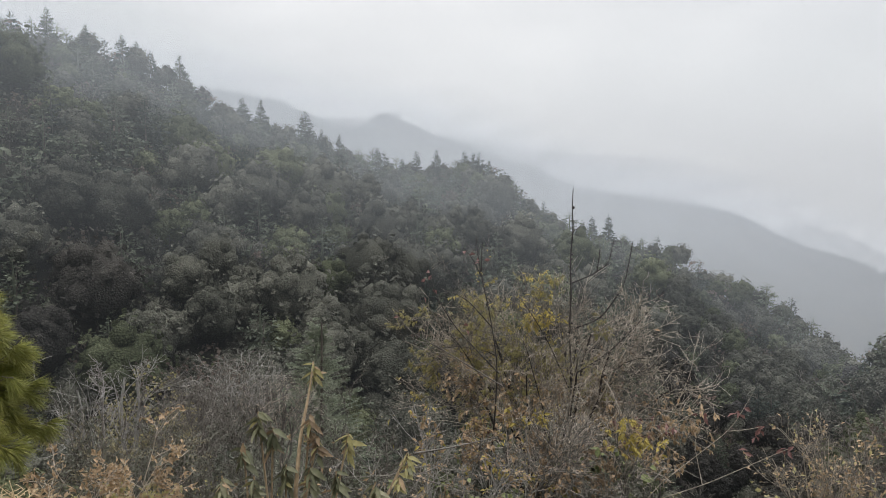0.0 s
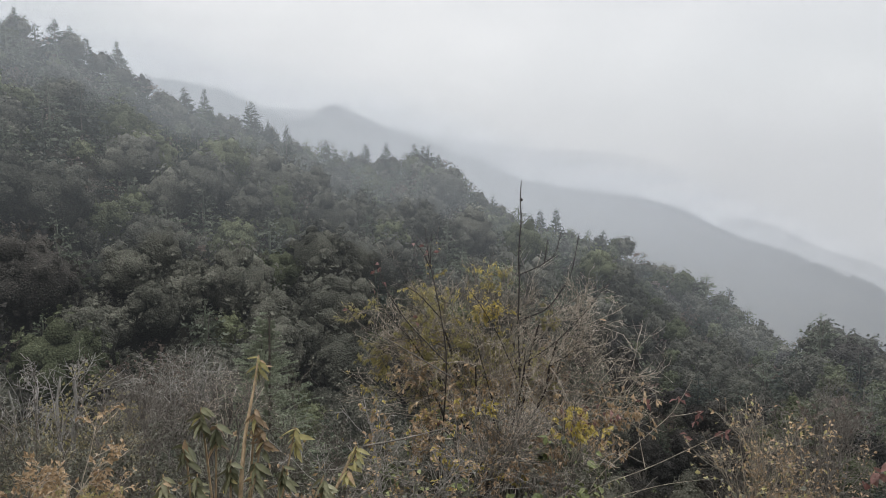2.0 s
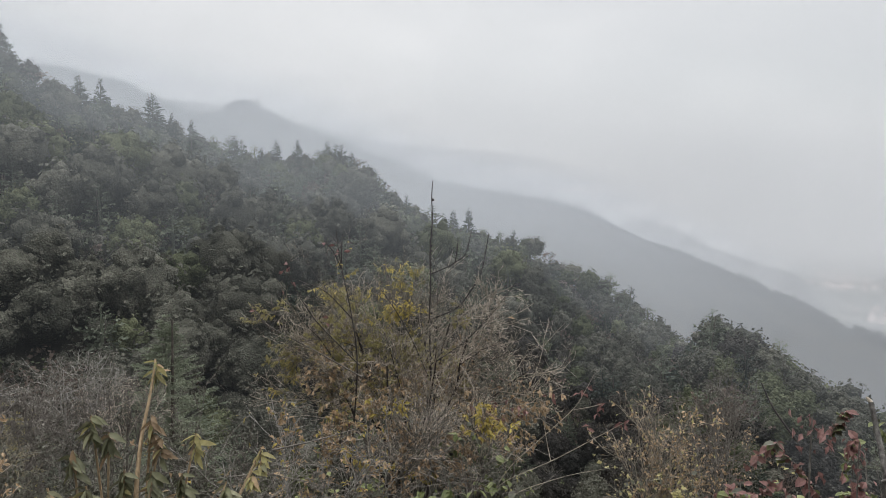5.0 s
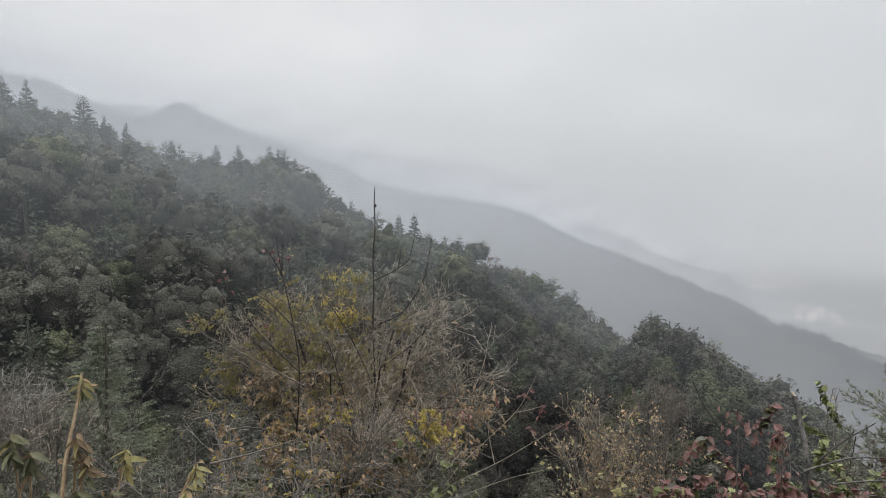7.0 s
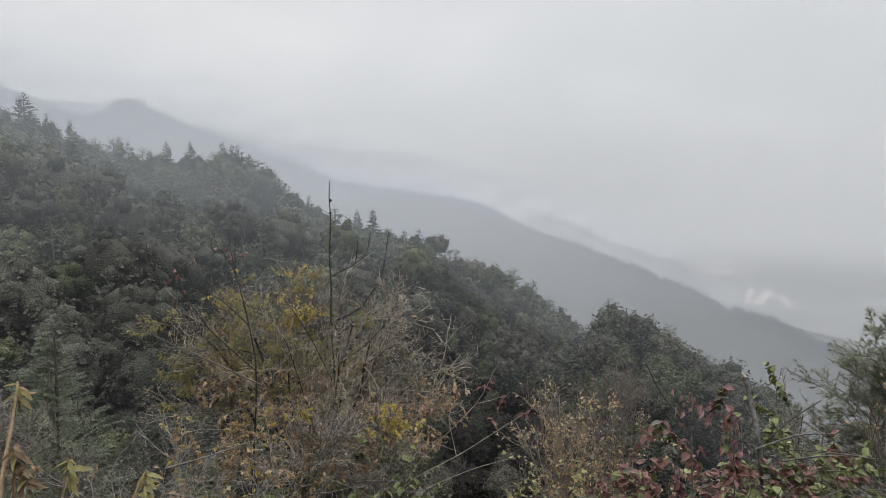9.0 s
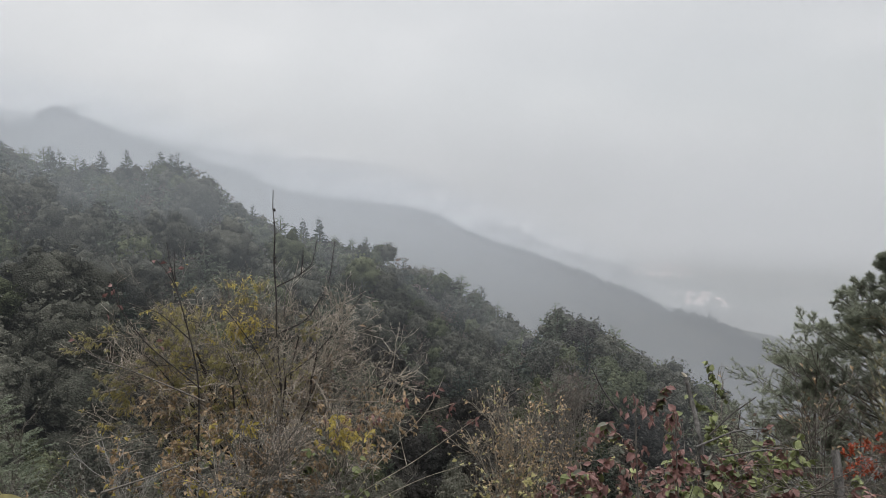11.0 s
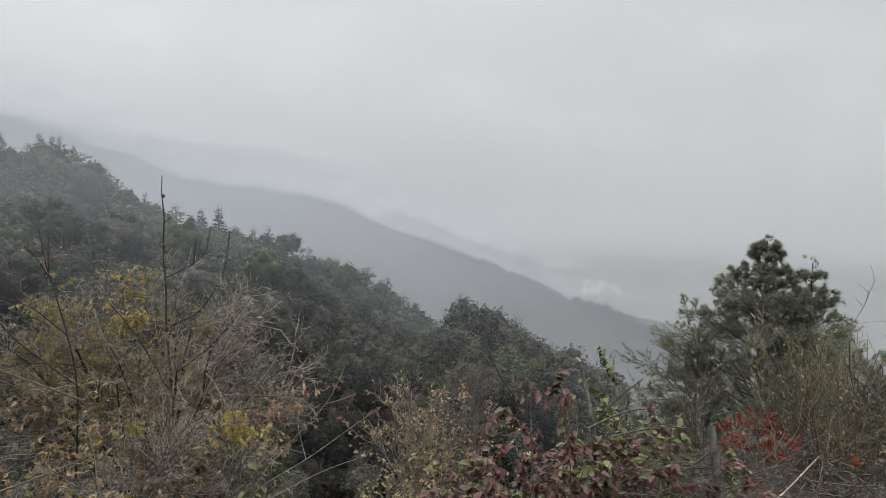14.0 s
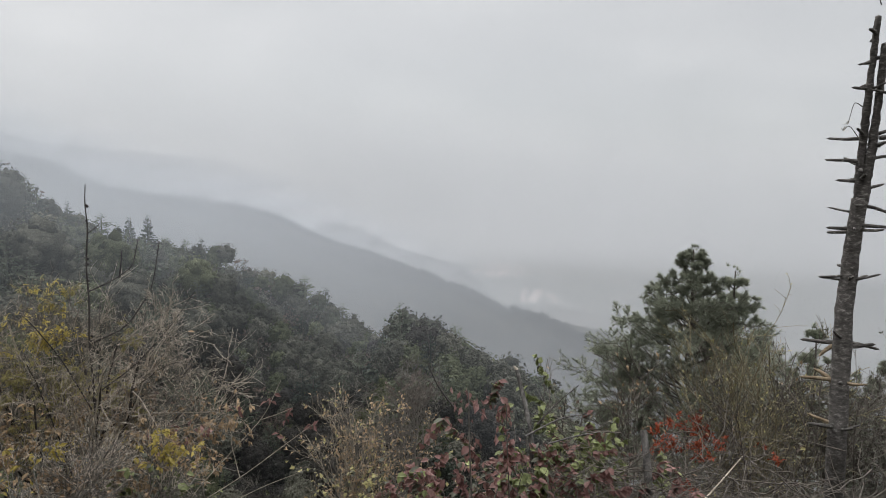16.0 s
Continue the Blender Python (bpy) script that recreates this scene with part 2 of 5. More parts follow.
class Geo:
    """Gathers vertices, quads and triangles of one mesh."""

    def __init__(self):
        self.v, self.q, self.t, self.n = [], [], [], 0

    def add(self, v, q=None, t=None):
        v = np.asarray(v, float).reshape(-1, 3)
        self.v.append(v)
        if q is not None and len(q):
            self.q.append(np.asarray(q).reshape(-1, 4) + self.n)
        if t is not None and len(t):
            self.t.append(np.asarray(t).reshape(-1, 3) + self.n)
        self.n += len(v)
        return self

    def arrays(self):
        v = np.concatenate(self.v) if self.v else np.zeros((0, 3))
        q = np.concatenate(self.q) if self.q else np.zeros((0, 4), int)
        t = np.concatenate(self.t) if self.t else np.zeros((0, 3), int)
        return v, q, t

    def mesh(self, name, smooth=False):
        return mesh(name, *self.arrays(), smooth=smooth)


def part(name, data, mat, parent, label="", kind=""):
    ob = new(name, data)
    if mat is not None and not data.materials:
        data.materials.append(mat)
    ob.parent = parent
    return tagged(ob, label=label, kind=kind)


def thing(name, at, label, category, group="", turn=0.0):
    ob = new(name)
    ob.empty_display_size = 0.2
    ob.matrix_basis = pose(*at, 0, 0, turn)
    return tagged(ob, label, category, group)


def unit(v):
    return v / np.maximum(np.linalg.norm(v, axis=-1, keepdims=True), 1e-9)


def tubes(p, r, sides=4):
    """p: (B, n, 3) paths, r: (B, n) radii; tapered tubes as (v, quads)."""
    p, r = np.asarray(p, float), np.asarray(r, float)
    b, n, _ = p.shape
    tan = unit(np.gradient(p, axis=1))
    ref = np.where(np.abs(tan[..., 2:3]) > 0.9, [1.0, 0, 0], [0, 0, 1.0])
    u = unit(np.cross(tan, ref))
    w = np.cross(tan, u)
    a = np.arange(sides) * 2 * np.pi / sides
    ring = p[:, :, None] + r[:, :, None, None] * (u[:, :, None] * np.cos(a)[:, None] + w[:, :, None] * np.sin(a)[:, None])
    idx = np.arange(b * n * sides).reshape(b, n, sides)
    nxt = np.roll(idx, -1, axis=2)
    q = np.stack([idx[:, :-1], nxt[:, :-1], nxt[:, 1:], idx[:, 1:]], -1)
    return ring.reshape(-1, 3), q.reshape(-1, 4)


def paths(rng, start, way, length, n=5, wiggle=0.15, up=0.0):
    """Bent paths from start points along directions; up > 0 bends them upwards."""
    b = len(start)
    d, p = unit(np.asarray(way, float)), [np.asarray(start, float)]
    step = (np.asarray(length, float) * np.ones(b) / (n - 1))[:, None]
    for _ in range(n - 1):
        p.append(p[-1] + d * step)
        d = unit(d + rng.normal(0, wiggle, (b, 3)) + [0, 0, up / (n - 1)])
    return np.stack(p, 1)


def offshoots(rng, p, r, count, length, angle, n=4, wiggle=0.15, up=0.1, t0=0.25, t1=1.0, thin=0.6):
    """Side branches of the given paths: (paths, radii)."""
    b, m, _ = p.shape
    i = np.repeat(np.arange(b), count)
    k = len(i)
    t = rng.uniform(t0, t1, k) * (m - 1) * 0.999
    j, f = t.astype(int), (t % 1)[:, None]
    at = p[i, j] * (1 - f) + p[i, j + 1] * f
    rad = r[i, j] * (1 - f[:, 0]) + r[i, j + 1] * f[:, 0]
    tan = unit(p[i, j + 1] - p[i, j])
    side = unit(np.cross(tan, rng.normal(size=(k, 3))))
    a = np.radians(rng.uniform(*angle, k))[:, None]
    way = np.cos(a) * tan + np.sin(a) * side
    full = np.linalg.norm(p[i, -1] - p[i, 0], axis=1)
    ln = rng.uniform(*length, k) * full * (1.15 - 0.6 * t / m)
    q = paths(rng, at, way, ln, n, wiggle, up)
    rr = (rad * thin)[:, None] * np.linspace(1, 0.35, n)
    return q, rr


def round_blades(rng, at, way, size, wide=0.7, fold=0.08, droop=0.0, spread=0.5):
    """Broad leaves with a rounded outline: three quads on each side of the midrib."""
    k = len(at)
    d = unit(unit(np.asarray(way, float)) + rng.normal(0, spread, (k, 3)) - [0, 0, droop])
    s = unit(np.cross(d, unit(rng.normal(0, 0.5, (k, 3)) + [0, 0, 1.0])))
    nrm = np.cross(s, d)
    ln = (np.asarray(size) * np.ones(k))[:, None]
    rows = []
    for t, w in ((0.0, 0.25), (0.28, 1.0), (0.66, 0.8), (1.0, 0.06)):
        c = at + d * ln * t - nrm * ln * 0.16 * t * t
        rows += [c, c + s * ln * wide * 0.5 * w + nrm * ln * fold * w, c - s * ln * wide * 0.5 * w + nrm * ln * fold * w]
    v = np.stack(rows, 1).reshape(-1, 3)
    o = np.arange(k)[:, None] * 12
    q = np.concatenate([o + [3 * i, 3 * i + 3, 3 * i + 4, 3 * i + 1] for i in range(3)] + [o + [3 * i, 3 * i + 2, 3 * i + 5, 3 * i + 3] for i in range(3)])
    return v, q


def blades(rng, at, way, size, wide=0.45, fold=0.15, droop=0.0, spread=0.5):
    """Leaves: two quads folded on the midrib each, from the base points along way."""
    k = len(at)
    d = unit(unit(np.asarray(way, float)) + rng.normal(0, spread, (k, 3)) - [0, 0, droop])
    s = unit(np.cross(d, unit(rng.normal(0, 0.5, (k, 3)) + [0, 0, 1.0])))
    nrm = np.cross(s, d)
    ln = (np.asarray(size) * np.ones(k))[:, None]
    w = ln * wide * 0.5
    tip, mid = at + d * ln - nrm * ln * 0.12, at + d * ln * 0.5
    l1, l2 = mid + s * w + nrm * ln * fold, mid - s * w + nrm * ln * fold
    m2 = at + d * ln * 0.52
    v = np.stack([at, l1, tip, m2, l2], 1).reshape(-1, 3)
    o = np.arange(k)[:, None] * 5
    q = np.concatenate([o + [0, 3, 2, 1], o + [0, 4, 2, 3]])
    return v, q


def sprays(rng, at, way, size, wide=0.4, droop=0.1, spread=0.5):
    """Needle sprays: one long lozenge each, from the base point along way."""
    k = len(at)
    d = unit(unit(np.asarray(way, float)) + rng.normal(0, spread, (k, 3)) * [1, 1, 0.5] - [0, 0, droop])
    s = unit(np.cross(d, unit(rng.normal(0, 1.0, (k, 3)) + [0, 0, 0.35])))
    ln = (np.asarray(size) * np.ones(k) * rng.uniform(0.7, 1.2, k))[:, None]
    mid = at + d * ln * 0.45
    v = np.stack([at, mid + s * ln * wide * 0.5, at + d * ln - [0, 0, 0.1] * ln, mid - s * ln * wide * 0.5], 1)
    return v.reshape(-1, 3), (np.arange(k)[:, None] * 4 + [0, 1, 2, 3])


def cards(rng, at, out, size, wide=0.8, jitter=0.5):
    """Sprigs: one lozenge each, its face turned about outwards."""
    k = len(at)
    nrm = unit(unit(np.asarray(out, float)) + rng.normal(0, jitter, (k, 3)))
    d = unit(np.cross(nrm, rng.normal(size=(k, 3))))
    s = np.cross(nrm, d)
    ln = (np.asarray(size) * np.ones(k))[:, None]
    v = np.stack([at - d * ln * 0.5, at + s * ln * wide * 0.5 + nrm * ln * 0.12, at + d * ln * 0.5, at - s * ln * wide * 0.5 - nrm * ln * 0.1], 1)
    return v.reshape(-1, 3), (np.arange(k)[:, None] * 4 + [0, 1, 2, 3])


def ball(rng, rough=0.15, fine=1):
    """A small lumpy ball: (v, tris)."""
    bm = bmesh.new()
    bmesh.ops.create_icosphere(bm, subdivisions=fine, radius=1)
    v = np.array([list(x.co) for x in bm.verts])
    t = np.array([[x.index for x in f.verts] for f in bm.faces])
    bm.free()
    return v * (1 + rng.uniform(-rough, rough, (len(v), 1))), t


# ---------------------------------------------------------------- the land
def curve(table):
    a, b = zip(*table)
    return lambda x: np.interp(x, a, b)


# crest of the wooded mountainside by heading: rise over the eye in degrees, and distance
crest_rise = curve([(-70, 14), (-51, 13.0), (-43, 11.4), (-39, 9.7), (-35.6, 7.4), (-29, 5.3), (-25, 3.9), (-21, 2.5), (-13.3, 2.2),
                    (-11, 0.6), (-6.8, -2.6), (-2.4, -3.2), (3.2, -4.6), (5, -6.6), (7.6, -7.7), (11.7, -8.7), (14.9, -11), (16.5, -12),
                    (18, -11.1), (22.8, -12.1), (25.1, -14.3), (30, -15.4), (33, -17.4), (36, -21), (45, -27), (70, -30)])
crest_far = curve([(-70, 215), (-51, 225), (-30, 240), (-13, 250), (0, 235), (5, 218), (13, 190), (16.5, 168), (18, 135), (25, 122), (34, 108), (45, 98), (70, 95)])
# the gully at its foot
gully_far = curve([(-70, 92), (-30, 95), (-5, 112), (8, 120), (14, 100), (20, 72), (40, 60), (70, 60)])
second_rise = curve([(-70, 13), (-46, 10.4), (-37.8, 8.8), (-33.9, 8.4), (-32, 8.2), (-30.2, 7.5), (-29, 6.8), (-28, 6.5), (-26.1, 5.9), (-24.1, 6.0), (-23.1, 6.7), (-21.9, 7.0), (-20.8, 6.75),
                     (-20.2, 6.3), (-18, 5.3), (-12.9, 3.7), (-11.6, 3.1), (-8.5, 2.1), (-5, 0.5), (-0.9, -0.05), (1.9, -0.7), (3.9, -0.55), (6, -1.3), (9.4, -2.6), (11.3, -3.5), (13.3, -4.5), (15.4, -5.0),
                     (17.6, -5.8), (21.8, -7.4), (26, -9.1), (28.1, -9.9), (32.1, -11.0), (36.9, -12.8), (45, -17), (70, -18)])
third_rise = curve([(-70, 9), (-20, 6.3), (-18.9, 5.5), (-13.8, 4.5), (-9.5, 3.7), (-5.2, 3.4), (2.3, 2.8), (9.2, 1.4), (11.3, 0.7), (16.8, 0.15), (26.7, -0.4), (36.7, -1.8), (50, -3), (70, -3)])
# a spur behind the second range
spur_rise = curve([(-70, -14), (5, -9), (9, -3.6), (11.5, -3.0), (13.3, -2.75), (15.4, -3.4), (17.6, -4.8), (21.8, -6.0), (24.3, -6.6), (25.3, -7.8), (27, -10), (30, -12.5), (70, -14)])
R2, RS, R3 = 880.0, 1350.0, 2900.0


def land(x, y):
    """Height of the ground at x, y (arrays)."""
    x, y = np.asarray(x, float), np.asarray(y, float)
    r = np.maximum(np.hypot(x, y), 0.01)
    az = np.degrees(np.arctan2(x, y))
    azc = np.clip(az, -70, 70)
    r1 = crest_far(azc)
    z1 = 1.6 + r1 * np.tan(np.radians(crest_rise(azc))) - 6.3
    z2 = 1.6 + R2 * np.tan(np.radians(second_rise(azc))) - 7
    z3 = 1.6 + R3 * np.tan(np.radians(third_rise(azc))) - 5
    rf = gully_far(azc)
    foot = np.minimum(1.6 - rf * math.tan(radians(28)), z1 - 4)
    valley2 = np.minimum(z2 - 60, np.interp(azc, [-40, 0, 20, 40], [-20, -120, -175, -250]))
    nodes = [(0.0, 0 * r), (1.6, -0.05 + 0 * r), (6.0, -1.9 + 0 * r), (14.0, -6.3 + 0 * r), (30.0, -16.5 + 0 * r), (None, foot),
             (None, foot + 2 + 0 * r), (None, z1), (None, z1 - 25), (500.0, valley2), (R2, z2), (1215.0, np.minimum(z2 - 70, -200)), (RS, np.maximum(np.minimum(z2 - 60, -240), 1.6 + RS * np.tan(np.radians(spur_rise(azc))))),
             (1750.0, -300 + 0 * r), (2660.0, -300 + 0 * r), (R3, z3), (3600.0, -150 + 0 * r), (4800.0, -150 + 0 * r)]
    rad = [np.full_like(r, n[0]) if n[0] is not None else None for n in nodes]
    rad[5], rad[6], rad[7], rad[8] = rf, rf * 1.08, r1, r1 * 1.18
    h = nodes[-1][1].copy()
    for (ra, rb, za, zb) in zip(rad[:-1], rad[1:], [n[1] for n in nodes[:-1]], [n[1] for n in nodes[1:]]):
        f = (r - ra) / np.maximum(rb - ra, 1e-6)
        inside = (f >= 0) & (f < 1)
        h = np.where(inside, za + (zb - za) * f, h)
    back = np.clip((np.abs(az) - 70) / 40, 0, 1)
    bank = np.where(r < 4, 0.0, (r - 4) * 0.55)
    bank = np.minimum(bank, 260 + 0.02 * r)
    h = h * (1 - back) + bank * back
    lump = (np.sin(x * 0.071 + 1.3 * np.sin(y * 0.043)) + np.sin(y * 0.063 + 1.7 * np.sin(x * 0.037 + 1)) + 0.5 * np.sin(x * 0.17 + y * 0.13))
    return h + lump * np.clip((r - 20) / 80, 0, 1) * np.where(r > 1500, 3.0, 1.2) * (1 - 0.4 * back) + 0.05 * np.sin(x * 2.1 + y) * np.clip(r - 1.5, 0, 1)


def build_ground():
    az = np.concatenate([np.arange(-180, -72, 4.0), np.arange(-72, 72, 0.75), np.arange(72, 180, 4.0)])
    r = np.concatenate([[0.3, 0.8, 1.3], np.geomspace(1.7, 50, 40), np.linspace(52, 330, 60), np.geomspace(336, 4700, 70), np.linspace(R2 - 60, R2 + 60, 9), np.linspace(RS - 140, RS + 60, 9), np.linspace(R3 - 120, R3 + 120, 7)])
    r = np.sort(r)
    a, rr = np.meshgrid(np.radians(az), r)
    x, y = rr * np.sin(a), rr * np.cos(a)
    v = np.stack([x, y, land(x, y)], -1).reshape(-1, 3)
    n, m = len(r), len(az)
    i = np.arange(n * m).reshape(n, m)
    j = np.roll(i, -1, axis=1)
    q = np.stack([i[:-1], i[1:], j[1:], j[:-1]], -1).reshape(-1, 4)
    t = np.stack([i[0], j[0], np.full(m, n * m)], -1)
    v = np.vstack([v, [0, 0, float(land(0.01, 0.01))]])
    ob = new("ground", mesh("ground", v, q, t, smooth=True))
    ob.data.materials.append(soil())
    tagged(ob, "steep mountain ground of dark leaf-littered soil", "ground", kind="structure")


build_ground()


def smooth(v, k):
    return np.convolve(np.pad(v, k // 2, "edge"), np.ones(k) / k, "valid")


def build_mist():
    """Sheets of mist one behind the other, denser towards the cloud that hangs on the crests; they thin out high in the sky."""
    a = np.radians(np.linspace(-80, 80, 107))
    az = np.clip(np.degrees(a), -70, 70)
    crest1, crest2 = smooth(crest_rise(az), 7), smooth(second_rise(az), 7)
    el = np.concatenate([np.linspace(-50, -30, 6), np.linspace(-28, 14, 29), np.linspace(16, 40, 8)])[:, None]
    crest3 = smooth(third_rise(az), 7)
    lies = [(0.0, 0.050), (0.38, 0.085), (0.78, 0.120), (340, 1.0), (560, 1.0), (1250, 1.0), (1900, 1.0), (2360, 1.0)]
    thins = lambda v, lo, hi: 1 - np.clip((v - lo) / (hi - lo), 0, 1) ** 2 * (3 - 2 * np.clip((v - lo) / (hi - lo), 0, 1))
    for far, k in lies:
        rr = smooth(gully_far(az) + (crest_far(az) - gully_far(az)) * far, 7) if far < 1 else np.full_like(a, far)
        if far < 2000:
            rr = rr * (1 + 0.03 * np.sin(a * 5 + far * 7) + 0.02 * np.sin(a * 11 + far * 2))
        z = 1.6 + rr * np.tan(np.radians(el))
        if far < 1:
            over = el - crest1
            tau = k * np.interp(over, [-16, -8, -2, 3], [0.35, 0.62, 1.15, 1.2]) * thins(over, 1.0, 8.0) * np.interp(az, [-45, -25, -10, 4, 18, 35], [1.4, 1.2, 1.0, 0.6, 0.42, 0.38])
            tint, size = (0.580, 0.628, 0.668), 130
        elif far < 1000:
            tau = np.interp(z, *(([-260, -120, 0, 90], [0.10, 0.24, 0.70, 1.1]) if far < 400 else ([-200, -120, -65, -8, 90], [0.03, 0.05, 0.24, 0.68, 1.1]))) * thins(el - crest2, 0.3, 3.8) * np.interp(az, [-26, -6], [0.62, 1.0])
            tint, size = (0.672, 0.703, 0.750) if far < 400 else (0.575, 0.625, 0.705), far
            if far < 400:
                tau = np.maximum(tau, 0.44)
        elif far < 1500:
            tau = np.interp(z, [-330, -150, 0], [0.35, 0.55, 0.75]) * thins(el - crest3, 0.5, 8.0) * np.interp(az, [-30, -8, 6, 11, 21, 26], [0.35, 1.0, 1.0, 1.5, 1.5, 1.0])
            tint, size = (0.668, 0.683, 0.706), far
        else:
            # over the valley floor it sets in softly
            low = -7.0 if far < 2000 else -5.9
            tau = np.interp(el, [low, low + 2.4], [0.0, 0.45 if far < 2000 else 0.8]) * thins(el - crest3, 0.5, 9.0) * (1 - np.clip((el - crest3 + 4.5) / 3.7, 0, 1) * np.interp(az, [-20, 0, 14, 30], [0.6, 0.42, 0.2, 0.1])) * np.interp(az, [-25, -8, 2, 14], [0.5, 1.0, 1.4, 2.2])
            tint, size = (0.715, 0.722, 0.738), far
        tau = np.maximum(tau, 0.003)
        n, m = z.shape
        v = np.stack([np.broadcast_to(rr * np.sin(a), (n, m)), np.broadcast_to(rr * np.cos(a), (n, m)), z], -1)
        i = np.arange(n * m).reshape(n, m)
        q = np.stack([i[:-1, :-1], i[:-1, 1:], i[1:, 1:], i[1:, :-1]], -1)
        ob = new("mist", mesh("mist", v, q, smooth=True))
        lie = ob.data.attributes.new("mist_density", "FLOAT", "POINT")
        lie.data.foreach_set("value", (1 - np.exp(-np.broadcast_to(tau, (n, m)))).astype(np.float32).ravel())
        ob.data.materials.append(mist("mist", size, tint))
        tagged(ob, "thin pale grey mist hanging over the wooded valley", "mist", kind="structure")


build_mist()


# ---------------------------------------------------------------- trees of the mountainside
def round_crown(rng, height, radius, blobs, sprigs, size):
    """A dome of leafy lobes, each lobe a cluster of outward-facing sprigs over a solid core."""
    g = Geo()
    full = np.array([radius, radius, height * 0.5])
    k = np.arange(blobs) + 0.5
    zz = 1 - 1.35 * k / blobs
    a = k * 2.39996 + rng.normal(0, 0.3, blobs)
    flat = np.sqrt(np.maximum(0, 1 - zz * zz))
    c = np.stack([np.cos(a) * flat, np.sin(a) * flat, zz], -1) * rng.uniform(0.60, 0.80, (blobs, 1)) + rng.normal(0, 0.05, (blobs, 3))
    rad = rng.uniform(0.7, 1.4, blobs) * 1.55 / math.sqrt(blobs)
    v, t = ball(rng, 0.12, 2)
    g.add(v * full * 0.78 + [0, 0, height * 0.5], None, t)
    n = max(4, sprigs // blobs)
    for ci, ri in zip(c, rad):
        v, t = ball(rng, 0.16, 1)
        g.add((ci + v * ri * 0.64) * full + [0, 0, height * 0.5], None, t)
        d = unit(rng.normal(size=(n, 3)) + ci * 1.6)
        p = ci + d * ri * rng.uniform(0.72, 1.28, (n, 1))
        v, q = cards(rng, p * full, d + ci * 0.4 + [0, 0, 0.2], size * rng.uniform(0.6, 1.35, n), 0.75, 0.45)
        g.add(v + [0, 0, height * 0.5], q)
    return g.arrays()


def stem(rng, height, r0, limbs=5, sides=5, lean=0.05, n=7):
    p = paths(rng, np.zeros((1, 3)) - [0, 0, 0.6], [[rng.normal(0, lean), rng.normal(0, lean), 1]], height + 0.6, n, 0.05, 0.1)
    r = r0 * np.linspace(1.15, 0.25, n)[None]
    g = Geo().add(*tubes(p, r, sides))
    if limbs:
        q, rr = offshoots(rng, p, r, limbs, (0.35, 0.6), (30, 60), 5, 0.12, 0.5, 0.35, 0.9, 0.6)
        g.add(*tubes(q, rr, 4))
    return g.arrays()


def fir_crown(rng, height, radius, tiers, per, detail=3, wide=0.36, many=2, long=0.8):
    """A conifer: tiers of drooping boughs, each bough a fan of narrow sprays."""
    g = Geo()
    # the close inner twigs round the stem
    v, t = ball(rng, 0.2, 2)
    f = np.clip((v[:, 2:3] + 1) / 2, 0, 1)
    g.add(v * [1, 1, 0] * radius * 0.06 * (1 - f) ** 0.5 + f * [0, 0, height * 0.86] + [0, 0, height * 0.09], None, t)
    for k in range(tiers):
        f = (k + rng.uniform(-0.3, 0.3)) / tiers
        z = height * (0.06 + 0.93 * f)
        ln = radius * (1 - f) ** 0.85 * rng.uniform(0.72, 1.15) + 0.12
        n = max(4, int(per * (1 - 0.5 * f)))
        a = rng.uniform(0, 2 * np.pi, n)
        way = np.stack([np.cos(a), np.sin(a), np.full(n, 0.25 - 0.35 * (1 - f))], -1)
        start = np.tile([0, 0, z], (n, 1)) + rng.normal(0, 0.25, (n, 3)) * [0, 0, height * 0.1]
        lens = ln * rng.uniform(0.6, 1.15, n)
        p = paths(rng, start, way, lens, 4, 0.08, 0.25)
        for s in range(detail):
            t = (0.12 + 0.88 * (s + 0.6) / detail) ** 0.7
            at = p[:, 0] * (1 - t) + p[:, -1] * t
            d = unit(p[:, -1] - p[:, 0])
            g.add(*sprays(rng, np.repeat(at, many, 0), np.repeat(d, many, 0), np.repeat(lens, many) * long / detail + 0.12, wide, 0.25, 0.75))
    return g.arrays()


def bare_crown(rng, height, radius, limbs, twigs, fine, leaves=0, size=0.2, sides=3, thick=1.0):
    g = Geo()
    p = paths(rng, np.zeros((limbs, 3)) + [0, 0, height * 0.3], unit(rng.normal(0, 0.55, (limbs, 3)) + [0, 0, 0.9]), height * rng.uniform(0.45, 0.7, limbs), 5, 0.12, 0.2)
    p[..., :2] *= radius / (height * 0.35)
    r = thick * height * 0.011 * np.linspace(1, 0.35, 5) * np.ones((limbs, 1))
    q, rq = offshoots(rng, p, r, twigs, (0.3, 0.6), (25, 65), 4, 0.15, 0.3, 0.15, 1.0, 0.55)
    s, rs = offshoots(rng, q, rq, fine, (0.35, 0.7), (25, 70), 3, 0.2, 0.15, 0.1, 1.0, 0.7)
    for a, b in ((p, r), (q, rq), (s, np.maximum(rs, thick * height * 0.0022))):
        g.add(*tubes(a, b, sides))
    if leaves:
        i = rng.integers(0, len(s), leaves)
        v, qq = cards(rng, s[i, rng.integers(1, 3, leaves)], rng.normal(size=(leaves, 3)) + [0, 0, 0.5], size * rng.uniform(0.6, 1.2, leaves))
        return g.arrays(), (v, qq, np.zeros((0, 3), int))
    return g.arrays()


